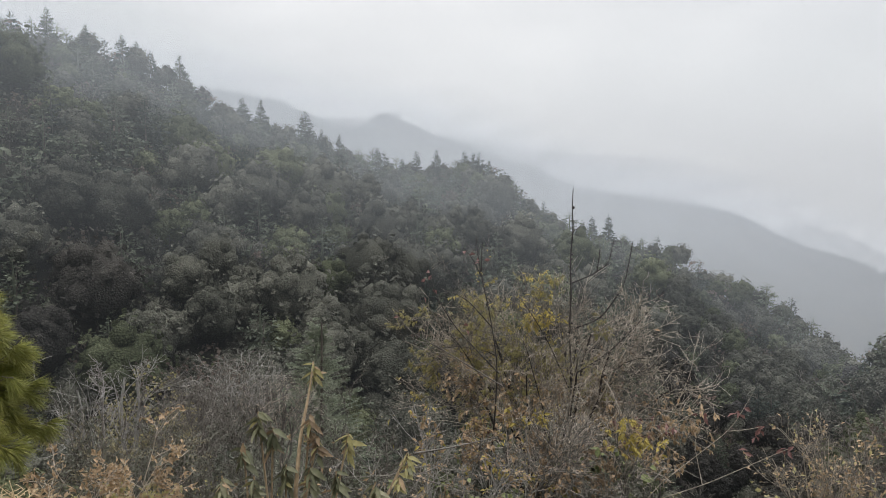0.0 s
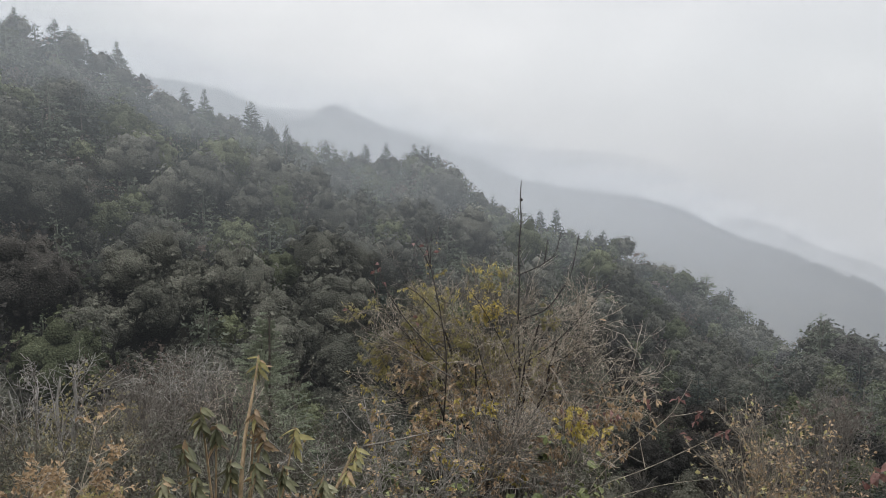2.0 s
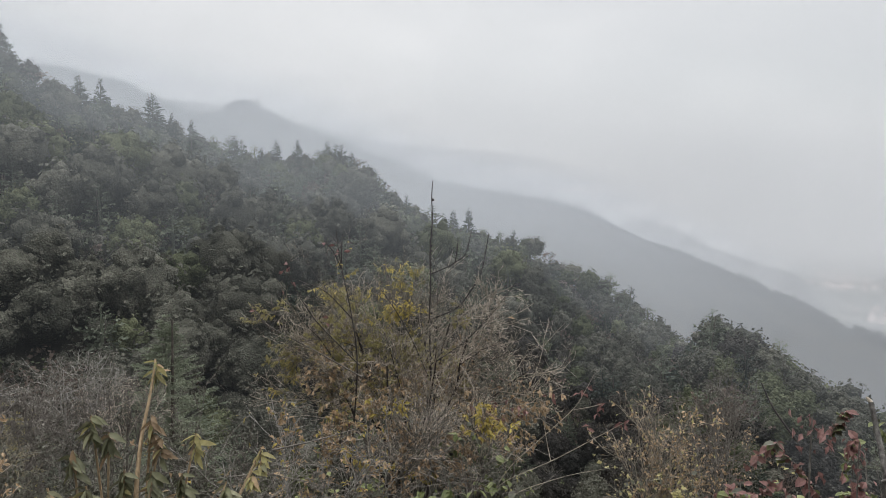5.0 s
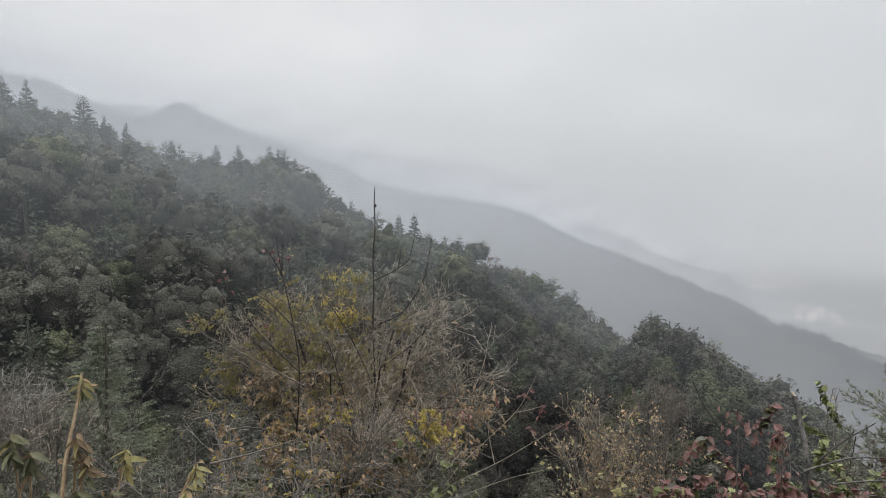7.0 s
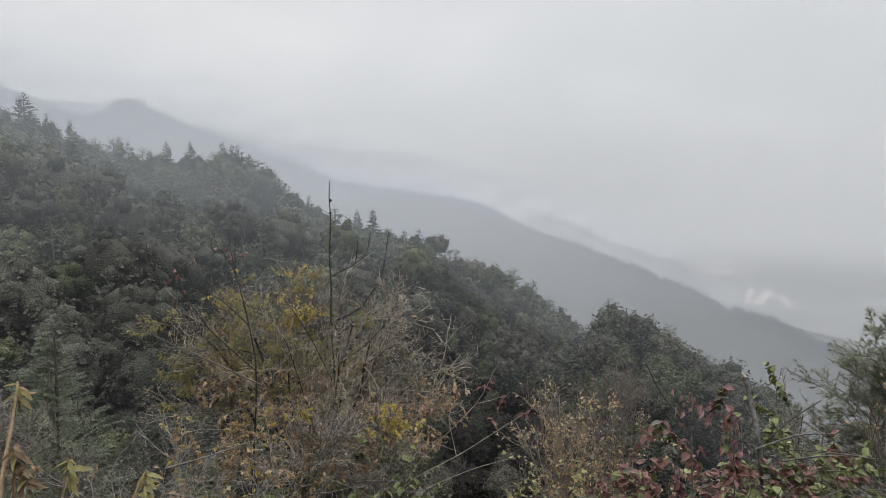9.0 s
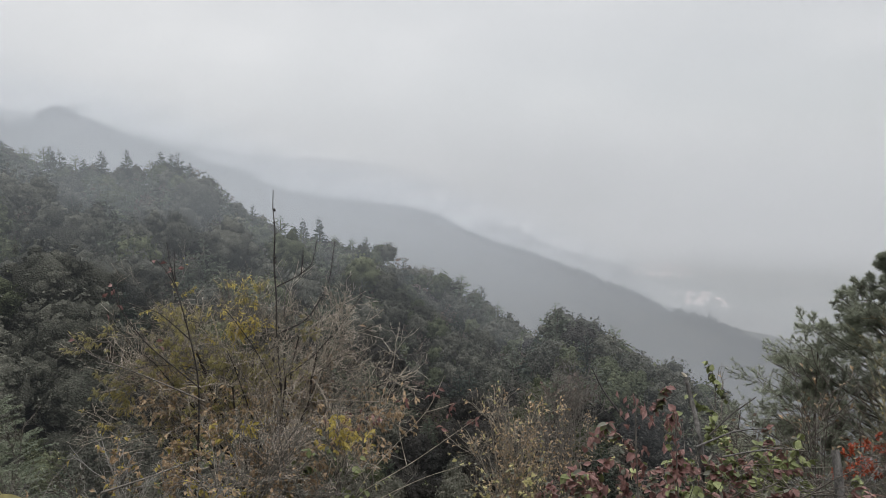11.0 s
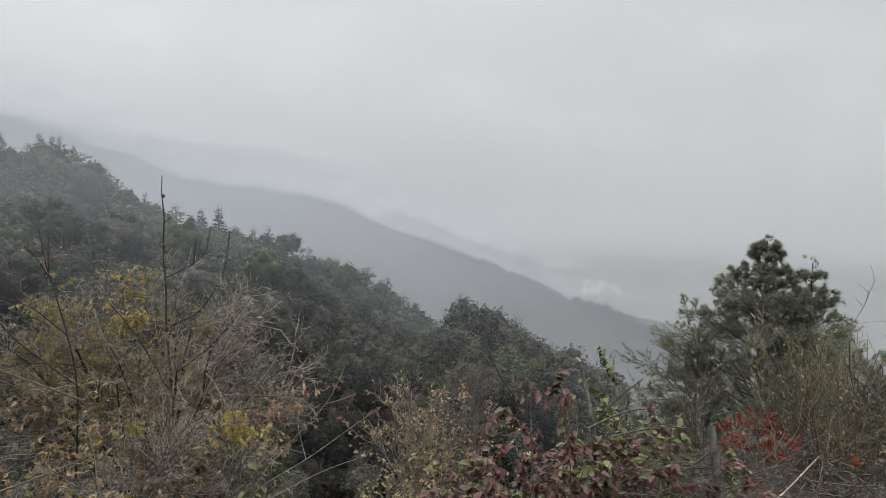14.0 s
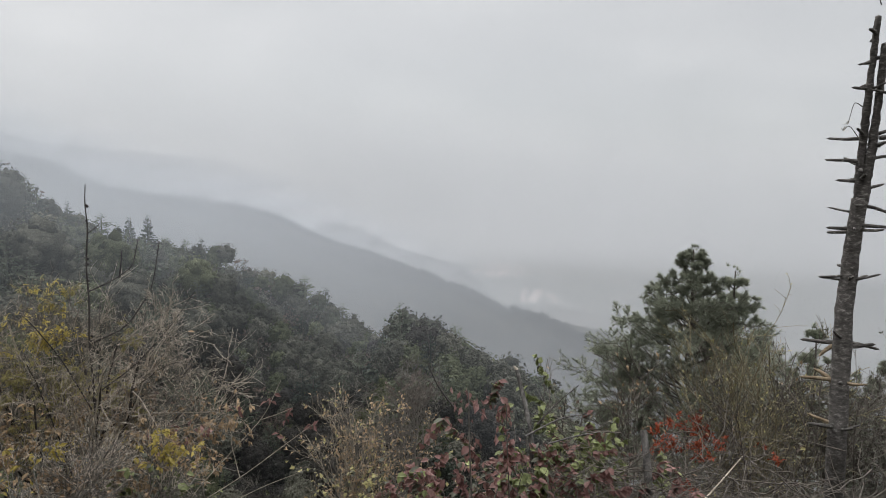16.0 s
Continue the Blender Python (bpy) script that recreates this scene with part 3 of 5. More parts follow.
KINDS = ["evergreen", "olive", "fir", "pine", "bare", "dry", "dusky"]
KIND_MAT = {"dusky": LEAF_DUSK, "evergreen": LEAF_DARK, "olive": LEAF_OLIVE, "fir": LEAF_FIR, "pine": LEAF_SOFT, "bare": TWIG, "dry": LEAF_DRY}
KIND_WORDS = {"dusky": ("dusky_evergreen_tree", "very dark brownish evergreen tree with a dense crown", "tree"),
              "evergreen": ("evergreen_tree", "dark evergreen broadleaf tree with a rounded crown", "tree"),
              "olive": ("olive_green_tree", "olive green broadleaf tree on the steep slope", "tree"),
              "fir": ("fir_tree", "dark blue-green fir with drooping boughs", "tree"),
              "pine": ("soft_pine_tree", "pale green pine with soft layered boughs", "tree"),
              "bare": ("bare_tree", "leafless grey tree with fine pale twigs", "tree"),
              "dry": ("withered_tree", "tree with thin brown withered leaves", "tree")}


def tree_shape(kind, rng, near):
    """(trunk arrays, crown arrays, crown material) of one tree about its foot."""
    if kind in ("evergreen", "olive", "dusky"):
        h = 8.6
        return stem(rng, h * 0.6, 0.14, 4 if near else 0, 5 if near else 3, 0.05, 7 if near else 3), round_crown(rng, h * 0.92, 3.7, 52 if near else 17, 1700 if near else 240, 0.36 if near else 0.60)
    if kind == "fir":
        return stem(rng, 11.0, 0.17, 0, 5 if near else 3, 0.02, 7 if near else 3), fir_crown(rng, 11.0, 4.1, 22 if near else 13, 13 if near else 9, 8 if near else 5, 0.62, 3 if near else 2, 1.0 if near else 1.3)
    if kind == "pine":
        return stem(rng, 9.0, 0.16, 4 if near else 0, 5 if near else 3, 0.04, 7 if near else 3), fir_crown(rng, 10.6, 5.0, 16 if near else 10, 16 if near else 11, 9 if near else 5, 0.5, 3 if near else 2, 0.8 if near else 1.2)
    if kind == "bare":
        return stem(rng, 2.6, 0.12, 0, 5 if near else 3, 0.05, 7 if near else 3), bare_crown(rng, 7.2, 3.1, 8 if near else 5, 6 if near else 4, 5 if near else 3)
    tw, lf = bare_crown(rng, 7.2, 3.1, 8 if near else 5, 6 if near else 4, 4 if near else 2, 900 if near else 190, 0.26 if near else 0.6)
    st = stem(rng, 2.6, 0.12, 0, 5 if near else 3, 0.05, 7 if near else 3)
    g = Geo().add(*st).add(*tw)
    return g.arrays(), lf


def pick_kind(rng, az, r, r1):
    high = r / r1
    if az > 2 and high < 0.74:
        w = [0.12, 0.12, 0.05, 0.03, 0.07, 0.07, 0.54]
    elif az > 2:
        w = [0.46, 0.20, 0.06, 0.10, 0.06, 0.06, 0.06]
    elif high > 0.62:
        w = [0.34, 0.10, 0.12, 0.26, 0.06, 0.11, 0.01]
    else:
        w = [0.55, 0.12, 0.05, 0.11, 0.07, 0.08, 0.02]
    return KINDS[rng.choice(7, p=np.array(w) / sum(w))]


def scatter(rng, az0, az1, near, far, gap):
    """Places of trees on the slope with their sizes: the large ones first, the small ones between them."""
    cells, out = {}, []
    area = np.radians(az1 - az0) * (far**2 - near**2) / 2
    tries = int(area / gap**2 * 7.0)
    for k in range(tries):
        s = rng.uniform(1.5, 2.3) if k < tries * 0.10 else rng.uniform(1.0, 1.5) if k < tries * 0.35 else rng.uniform(0.6, 0.95)
        az, r = rng.uniform(az0, az1), math.sqrt(rng.uniform(near**2, far**2))
        if az > 2 or r > float(crest_far(np.clip(az, -70, 70))) - 25:
            s = min(s, rng.uniform(0.75, 1.02))
        if r > float(crest_far(np.clip(az, -70, 70))) + 4 or r < 0.9 * float(gully_far(az)):
            continue
        x, y = r * math.sin(radians(az)), r * math.cos(radians(az))
        key = (int(x // 6), int(y // 6))
        if any((x - u) ** 2 + (y - w) ** 2 < (gap * 0.5 * (s + o)) ** 2 for i in (-2, -1, 0, 1, 2) for j in (-2, -1, 0, 1, 2) for u, w, o in cells.get((key[0] + i, key[1] + j), ())):
            continue
        cells.setdefault(key, []).append((x, y, s))
        out.append((x, y, az, r, s))
    return out


def build_forest():
    rng = np.random.default_rng(5)
    spots = scatter(rng, -58, 62, 54, 260, 4.4)
    spots.sort(key=lambda s: s[3] / float(gully_far(s[2])))
    protos = {}
    for kind in KINDS:
        name, label, cat = KIND_WORDS[kind]
        for k in range(3):
            trunk, crown = tree_shape(kind, np.random.default_rng(100 + 7 * k + len(kind)), True)
            protos[kind, k] = (mesh("trunk", *trunk, smooth=True), mesh("crown", *crown, smooth=True))
    far = {k: [tree_shape(k, np.random.default_rng(300 + 3 * i + len(k)), False) for i in range(5)] for k in KINDS}
    bulk = {(k, w): Geo() for k in KINDS for w in ("trunk", "crown")}
    tones = {}
    for i, (x, y, az, r, s) in enumerate(spots):
        kind = pick_kind(rng, az, r, float(crest_far(np.clip(az, -70, 70))))
        s = (min(s, 1.35) if kind in ("fir", "pine") else min(s, 1.2) if kind in ("bare", "dry") else s) * rng.uniform(0.95, 1.08)
        turn = rng.uniform(0, 360)
        z = float(land(x, y))
        if i < 190:
            v = int(rng.integers(0, 3))
            m = Matrix.LocRotScale((x, y, z), Euler((0, 0, radians(turn))), (s * rng.uniform(0.9, 1.12), s * rng.uniform(0.9, 1.12), s * (0.85 if s > 1.4 else 1.0)))
            name, label, cat = KIND_WORDS[kind]
            t = thing(name, (x, y, z), label, cat, "trees of the mountainside")
            t.matrix_basis = m
            part("trunk", protos[kind, v][0], BARK, t)
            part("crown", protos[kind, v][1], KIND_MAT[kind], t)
        else:
            c, n = math.cos(radians(turn)), math.sin(radians(turn))
            rot = np.array([[c, -n, 0], [n, c, 0], [0, 0, 1]]) * s
            trunk, crown = far[kind][rng.integers(0, 5)]
            for w, (v, q, tt) in (("trunk", trunk), ("crown", crown)):
                bulk[kind, w].add(v @ rot.T + [x, y, z], q, tt)
            tones.setdefault(kind, []).append(np.full(len(crown[0]), rng.uniform(-0.24, 0.22)))
    for kind in KINDS:
        t = thing("wood", (0, 0, 0), "dense wood of %s on the far mountainside" % {"dusky": "dusky brown-green trees", "evergreen": "dark evergreen trees", "olive": "olive green trees", "fir": "dark firs",
                  "pine": "pale green pines", "bare": "leafless grey trees", "dry": "brown withered trees"}[kind], "wood")
        t["kind"] = "stuff"
        part("trunks", bulk[kind, "trunk"].mesh("trunks"), BARK, t, kind="stuff")
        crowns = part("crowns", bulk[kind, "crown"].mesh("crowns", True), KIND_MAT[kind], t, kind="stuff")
        tone = crowns.data.attributes.new("tree_tone", "FLOAT", "POINT")
        tone.data.foreach_set("value", np.concatenate(tones[kind]).astype(np.float32))


build_forest()


def build_understorey():
    """Low shrubs that cover the ground between the trees."""
    rng = np.random.default_rng(77)
    for mat, n, label in ((LEAF_DARK, 2100, "low dark evergreen scrub between the trees"), (LEAF_DRY, 520, "low brown withered scrub between the trees"), (LEAF_OLIVE, 620, "low olive green scrub between the trees")):
        g = Geo()
        az = rng.uniform(-58, 60, n)
        f = rng.uniform(0, 1, n) ** 0.8
        r = gully_far(az) * 0.92 + (crest_far(az) - gully_far(az) * 0.92) * f
        x, y = r * np.sin(np.radians(az)), r * np.cos(np.radians(az))
        z = land(x, y)
        k = 17
        for xi, yi, zi in zip(x, y, z):
            d = unit(rng.normal(size=(k, 3)) + [0, 0, 0.6])
            s = np.array([rng.uniform(1.5, 3.0), rng.uniform(1.5, 3.0), rng.uniform(1.4, 3.2)])
            g.add(*cards(rng, d * s * rng.uniform(0.7, 1.1, (k, 1)) + [xi, yi, zi + 0.3], d, rng.uniform(0.7, 1.3, k), 0.8, 0.5))
        o = new("scrub", g.mesh("scrub"))
        o.data.materials.append(mat)
        tagged(o, label, "scrub", kind="stuff")


build_understorey()


def crest_firs():
    """The tall firs that stand up on the crest of the mountainside."""
    shapes = [[mesh(n, *a, smooth=n == "trunk") for n, a in zip(("trunk", "crown"), tree_shape("fir", np.random.default_rng(500 + k), True))] for k in range(3)]
    rng = np.random.default_rng(51)
    for az, el, tall in CREST_FIRS:
        r = float(crest_far(az)) - 3
        x, y = r * math.sin(radians(az)), r * math.cos(radians(az))
        tall *= 0.85
        top = 1.6 + r * math.tan(radians(el))
        s = tall / 11.0
        root = thing("fir_tree", (x, y, top - tall), "tall dark fir standing up on the wooded crest", "tree", "firs on the crest")
        root.matrix_basis = Matrix.LocRotScale((x, y, min(top - tall, float(land(x, y)))), Euler((0, 0, rng.uniform(0, 6))), (s * rng.uniform(1.2, 1.5), s * 1.35, (top - min(top - tall, float(land(x, y)))) / 11.0))
        k = int(rng.integers(0, 3))
        part("trunk", shapes[k][0], BARK, root)
        part("crown", shapes[k][1], LEAF_FIR, root)


# heading, rise of the tip, height
CREST_FIRS = [(-39.1, 11.1, 11), (-43.2, 12.3, 9), (-42.2, 11.9, 8), (-41.2, 11.3, 7), (-48.2, 13.7, 9), (-45.7, 12.8, 8), (-29.1, 7.1, 13), (-32.8, 7.9, 10), (-34.3, 8.0, 10), (-27.7, 5.6, 7), (-22.9, 4.0, 8), (-19.5, 3.7, 9), (-17.7, 3.8, 9), (-15.2, 3.7, 9), (-14.4, 3.5, 9), (-13.0, 2.8, 7), (-20.7, 3.0, 7), (-4.0, -2.1, 8), (-2.6, -1.9, 9), (-26.2, 5.2, 7), (6.2, -10.2, 11)]
crest_firs()


def build_far_canopy():
    """Tree tops of the second range, too small to tell apart: rounded ones, and spires along the skyline."""
    rng = np.random.default_rng(9)
    g = Geo()
    lumps = [ball(rng, 0.22) for _ in range(6)]
    crowns = [ball(rng, 0.2, 2) for _ in range(6)]
    n, lo, hi = 4200, 505, 905
    az, r = rng.uniform(-44, 44, n), np.sqrt(rng.uniform(lo**2, hi**2, n))
    x, y = r * np.sin(np.radians(az)), r * np.cos(np.radians(az))
    for k, (xi, yi, zi) in enumerate(zip(x, y, land(x, y))):
        s = rng.uniform(3.0, 6.5)
        v, t = lumps[k % 6]
        g.add(v * [s, s, s * rng.uniform(0.25, 0.45)] + [xi, yi, zi + 0.1 * s], None, t)
    n = 900
    az, r = rng.uniform(-44, 44, n), R2 + rng.uniform(-30, 8, n)
    x, y = r * np.sin(np.radians(az)), r * np.cos(np.radians(az))
    for k, (xi, yi, zi) in enumerate(zip(x, y, land(x, y))):
        v, t = crowns[k % 6]
        if rng.random() < (0.55 if az[k] < -12 else 0.25):
            w, h = rng.uniform(1.5, 2.6), rng.uniform(6, 12)
            f = (v[:, 2:3] + 1) / 2
            g.add(v * [w, w, 0] * (1.25 - f) * 1.3 + f * [0, 0, h] + [xi, yi, zi], None, t)
        else:
            w, h = rng.uniform(2.4, 5.2), rng.uniform(2.6, 4.6)
            g.add(v * [w, w, h] + [xi, yi, zi + 0.7 * h], None, t)
    n = 420
    az, r = rng.uniform(6, 30, n), RS + rng.uniform(-60, 6, n)
    x, y = r * np.sin(np.radians(az)), r * np.cos(np.radians(az))
    for k, (xi, yi, zi) in enumerate(zip(x, y, land(x, y))):
        s = rng.uniform(4, 8)
        v, t = lumps[k % 6]
        g.add(v * [s, s, s * 0.6] + [xi, yi, zi], None, t)
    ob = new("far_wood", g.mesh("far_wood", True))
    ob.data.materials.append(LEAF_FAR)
    tagged(ob, "hazy wooded ridge beyond the valley", "wood", kind="stuff")


build_far_canopy()


def build_town():
    """A small pale town on the valley floor."""
    rng = np.random.default_rng(12)
    walls, roof, nt = material("pale_plaster")[0], bark("pale_red_roof", (0.34, 0.27, 0.25), (0.54, 0.47, 0.44), 0.3), None
    _, nt, b = walls, walls.node_tree, walls.node_tree.nodes["Principled BSDF"]
    info = nt.nodes.new("ShaderNodeObjectInfo")
    nt.links.new(ramp(nt, [(0, (0.60, 0.52, 0.48)), (1, (0.80, 0.73, 0.70))], info.outputs["Random"]).outputs[0], b.inputs["Base Color"])
    v = np.array([[x, y, z] for z in (0, 1) for x, y in ((-1, -1), (1, -1), (1, 1), (-1, 1))], float)
    box = mesh("wall", v, [[0, 1, 5, 4], [1, 2, 6, 5], [2, 3, 7, 6], [3, 0, 4, 7], [4, 5, 6, 7]])
    rv = np.array([[-1.1, -1.1, 1], [1.1, -1.1, 1], [1.1, 1.1, 1], [-1.1, 1.1, 1], [0, -1.1, 1.45], [0, 1.1, 1.45]], float)
    top = mesh("roof", rv, [[0, 4, 5, 3], [1, 2, 5, 4], [0, 3, 2, 1]], [[0, 1, 4], [2, 3, 5]])
    for n, az0, az1, r0, r1 in ((84, 25.6, 29.8, 2290, 2640), (28, 28.6, 32.0, 1720, 1930)):
        for _ in range(n):
            az, f = rng.normal((az0 + az1) / 2, (az1 - az0) * 0.27), rng.random()
            r = r0 + (r1 - r0) * f - (az - az0) * 12
            x, y = r * math.sin(radians(az)), r * math.cos(radians(az))
            t = thing("far_house", (x, y, float(land(x, y)) - 1), "pale far-off house of the town in the valley", "house", "houses of the far town", rng.uniform(0, 90))
            t.scale = (rng.uniform(4, 8), rng.uniform(3.5, 6), rng.uniform(6, 11))
            part("wall", box, walls, t)
            part("roof", top, roof, t)


build_town()


# ---------------------------------------------------------------- the plants near the eye
def at(az, el, d):
    """The point at that heading, rise and distance from the eye."""
    a, e = radians(az), radians(el)
    return np.array([d * math.sin(a) * math.cos(e), d * math.cos(a) * math.cos(e), EYE.z + d * math.sin(e)])


def foot(az, d):
    x, y = d * math.sin(radians(az)), d * math.cos(radians(az))
    return np.array([x, y, float(land(x, y)) - 0.03])


def needles(rng, base, way, count, length, width=0.006, spread=0.75):
    """Tufts of needles: one thin triangle each."""
    k = len(base) * count
    b = np.repeat(base, count, 0)
    d = unit(np.repeat(unit(way), count, 0) + rng.normal(0, spread, (k, 3)) * 0.8)
    s = unit(np.cross(d, rng.normal(size=(k, 3)))) * width
    ln = length * rng.uniform(0.7, 1.1, (k, 1))
    bend = np.array([0, 0, -0.12]) * ln
    v = np.stack([b - s, b + s, b + d * ln + bend], 1).reshape(-1, 3)
    return v, None, np.arange(k)[:, None] * 3 + [0, 1, 2]


def on_twigs(rng, p, count, t0=0.3, share=1.0):
    """Random places and directions along a share of the paths."""
    b, n, _ = p.shape
    i = rng.permutation(b)[: max(1, int(b * share))][rng.integers(0, max(1, int(b * share)), count)]
    t = rng.uniform(t0, 1, count) * (n - 1) * 0.999
    j, f = t.astype(int), (t % 1)[:, None]
    return p[i, j] * (1 - f) + p[i, j + 1] * f, unit(p[i, j + 1] - p[i, j])


def shrub(name, label, category, seed, base, height, stems, splay, twig_mat, leaves=(), branch=7, fine=5, thick=0.012, up=0.35, group="", zcut=0.0,
          stem_mat=None, finest=0.0016, wig=0.1, t0=0.25, droop=0.1, share=1.0):
    """A shrub: each stem a part, its twigs joined, and the leaves of each colour. leaves: (name, material, count, size, width, label)."""
    rng = np.random.default_rng(seed)
    root = thing(name, base, label, category, group)
    way = np.c_[rng.normal(0, splay, (stems, 2)), np.ones(stems)]
    ln = height * rng.uniform(0.7, 1.05, stems) * np.sqrt(1 + 0.5 * (way[:, :2] ** 2).sum(1))
    p = paths(rng, np.c_[rng.normal(0, 0.06, (stems, 2)), np.full(stems, -0.05)], way, ln, 8, wig, up)
    r = thick * rng.uniform(0.7, 1.2, (stems, 1)) * np.linspace(1.1, 0.25, 8)
    for k in range(stems):
        part("stem", mesh("stem", *tubes(p[k:k + 1], r[k:k + 1], 6), smooth=True), stem_mat or twig_mat, root)
    q, rq = offshoots(rng, p, r, branch, (0.18, 0.42), (20, 60), 5, wig * 1.2, up * 0.6, t0, 1.0, 0.6)
    s, rs = offshoots(rng, q, np.maximum(rq, finest * 1.4), fine, (0.25, 0.6), (20, 65), 4, wig * 1.5, 0.1, 0.15, 1.0, 0.6)
    g = Geo().add(*tubes(q, np.maximum(rq, finest * 1.5), 4)).add(*tubes(s, np.maximum(rs, finest), 3))
    part("brush", g.mesh("brush", True), twig_mat, root, kind="stuff")
    for lname, mat, count, size, wide, llabel in leaves:
        a, d = on_twigs(rng, s, count, 0.2, share)
        keep = a[:, 2] > zcut
        a, d = a[keep], d[keep]
        v, qq = blades(rng, a, d, size * rng.uniform(0.55, 1.2, len(a)), wide, 0.12, droop, 0.7)
        part(lname, mesh(lname, v, qq), mat, root, llabel, kind="stuff")
    return root


def rise(base, el):
    """Height over base that reaches that rise from the eye."""
    return EYE.z + math.hypot(base[0], base[1]) * math.tan(radians(el)) - base[2]


def limb(name, points, r0, r1, mat, parent, sides=6, label=""):
    """One bent branch through the given places (relative to the parent)."""
    p = np.array(points, float)
    t = np.linspace(0, 1, len(p))
    u = np.linspace(0, 1, 4 * len(p))
    q = np.stack([np.interp(u, t, p[:, i]) for i in range(3)], -1)
    for _ in range(2):
        q[1:-1] = (q[:-2] + 2 * q[1:-1] + q[2:]) / 4
    return part(name, mesh(name, *tubes(q[None], np.linspace(r0, r1, len(q))[None], sides), smooth=True), mat, parent, label)


def bowed(a, b, lift, n=9):
    """Paths from a to b that rise first and lean out later."""
    t = np.linspace(0, 1, n)[None, :, None]
    c = (a + b) / 2 + lift
    return a[:, None] * (1 - t) ** 2 + 2 * c[:, None] * t * (1 - t) + b[:, None] * t * t


def dome_shrub(name, label, category, seed, base, centre, radii, stems, limbs, counts, mats, leaves=(), thick=0.016, finest=0.0019, wig=1.0, rise_=0.12, spread=0.42):
    """A shrub with a domed crown: stems, limbs that reach for the dome's skin, three orders of twigs, and leaves where they still hang.
    leaves: (name, material, count, size, width, label, places kept)."""
    rng = np.random.default_rng(seed)
    root = thing(name, base, label, category)
    c, rad = np.asarray(centre, float), np.asarray(radii, float)
    foot_ = np.c_[rng.normal(0, 0.09, (stems, 2)), np.full(stems, -0.06)]
    a = np.arange(stems) * 6.283 / stems + rng.normal(0, 0.3, stems)
    top = c + np.stack([np.cos(a) * spread, np.sin(a) * spread, rng.uniform(-0.2, 0.5, stems)], -1) * rad
    p = bowed(foot_, top, np.array([0, 0, 0.1]) * rad[2], 10)
    p[:, 1:-1] += rng.normal(0, 0.016 * wig, (stems, 8, 3))
    r = thick * rng.uniform(0.7, 1.15, (stems, 1)) * np.linspace(1.15, 0.55, 10)
    for k in range(stems):
        part("stem", mesh("stem", *tubes(p[k:k + 1], r[k:k + 1], 6), smooth=True), mats[0], root)
    i = rng.integers(0, stems, limbs)
    j = rng.integers(4, 10, limbs)
    d = unit(rng.normal(size=(limbs, 3)) + [0, 0, 0.45])
    d[:, 2] = np.where(d[:, 2] < -0.45, -d[:, 2], d[:, 2])
    tip = c + d * rad * rng.uniform(0.72, 1.0, (limbs, 1))
    start = p[i, j]
    swap = np.einsum("ij,ij->i", start - c, tip - c) < 0
    i[swap] = [int(np.argmax(((p[:, 7] - c) * (t - c)).sum(1))) for t in tip[swap]]
    start = p[i, j]
    ln = np.linalg.norm(tip - start, axis=1)[:, None]
    q = bowed(start, tip, np.array([0, 0, 0.16]) * ln, 9)
    q[:, 1:] += np.cumsum(rng.normal(0, 0.010 * wig, (limbs, 8, 3)), 1)
    rq = (r[i, j] * 0.55)[:, None] * np.linspace(1, 0.3, 9)
    for k in range(limbs):
        part("branch", mesh("branch", *tubes(q[k:k + 1], np.maximum(rq[k:k + 1], finest * 1.4), 5), smooth=True), mats[k % len(mats)], root)
    t1, r1 = offshoots(rng, q, rq, counts[0], (0.25, 0.55), (28, 65), 6, 0.09 * wig ** 0.5, rise_, 0.12, 1.0, 0.6)
    t2, r2 = offshoots(rng, t1, r1, counts[1], (0.30, 0.65), (28, 70), 4, 0.10 * wig ** 0.5, rise_ * 0.5, 0.15, 1.0, 0.7)
    t3, r3 = (t2[:0], r2[:0]) if not counts[2] else offshoots(rng, t2, r2, counts[2], (0.4, 0.8), (25, 65), 3, 0.14, 0.1, 0.2, 1.0, 0.8)
    part("brush", Geo().add(*tubes(t1, np.maximum(r1, finest * 1.2), 4)).add(*tubes(t2, np.maximum(r2, finest), 3)).mesh("brush", True), mats[-2 % len(mats)], root, kind="stuff")
    if counts[2]:
        part("fine_brush", Geo().add(*tubes(t3, np.maximum(r3, finest * 0.8), 3)).mesh("fine_brush", True), mats[-1], root, kind="stuff")
    for lname, mat, count, size, wide, llabel, keep in leaves:
        at_, d = on_twigs(rng, t2, count * 14, 0.25)
        ok = keep((at_ - c) / rad)
        at_, d = at_[ok][:count], d[ok][:count]
        part(lname, mesh(lname, *blades(rng, at_, d * 0.6, size * rng.uniform(0.55, 1.2, len(at_)), wide, 0.12, 0.9, 0.55)), mat, root, llabel, kind="stuff")
    return root


def clumps(seed, n, spread, lo=(-1, -1, -1), hi=(1, 1, 1)):
    """Keeps the places that lie near one of n random spots."""
    spots = np.random.default_rng(seed).uniform(lo, hi, (n, 3))
    return lambda v: np.min(np.linalg.norm(v[:, None] - spots[None], axis=2), 1) < spread


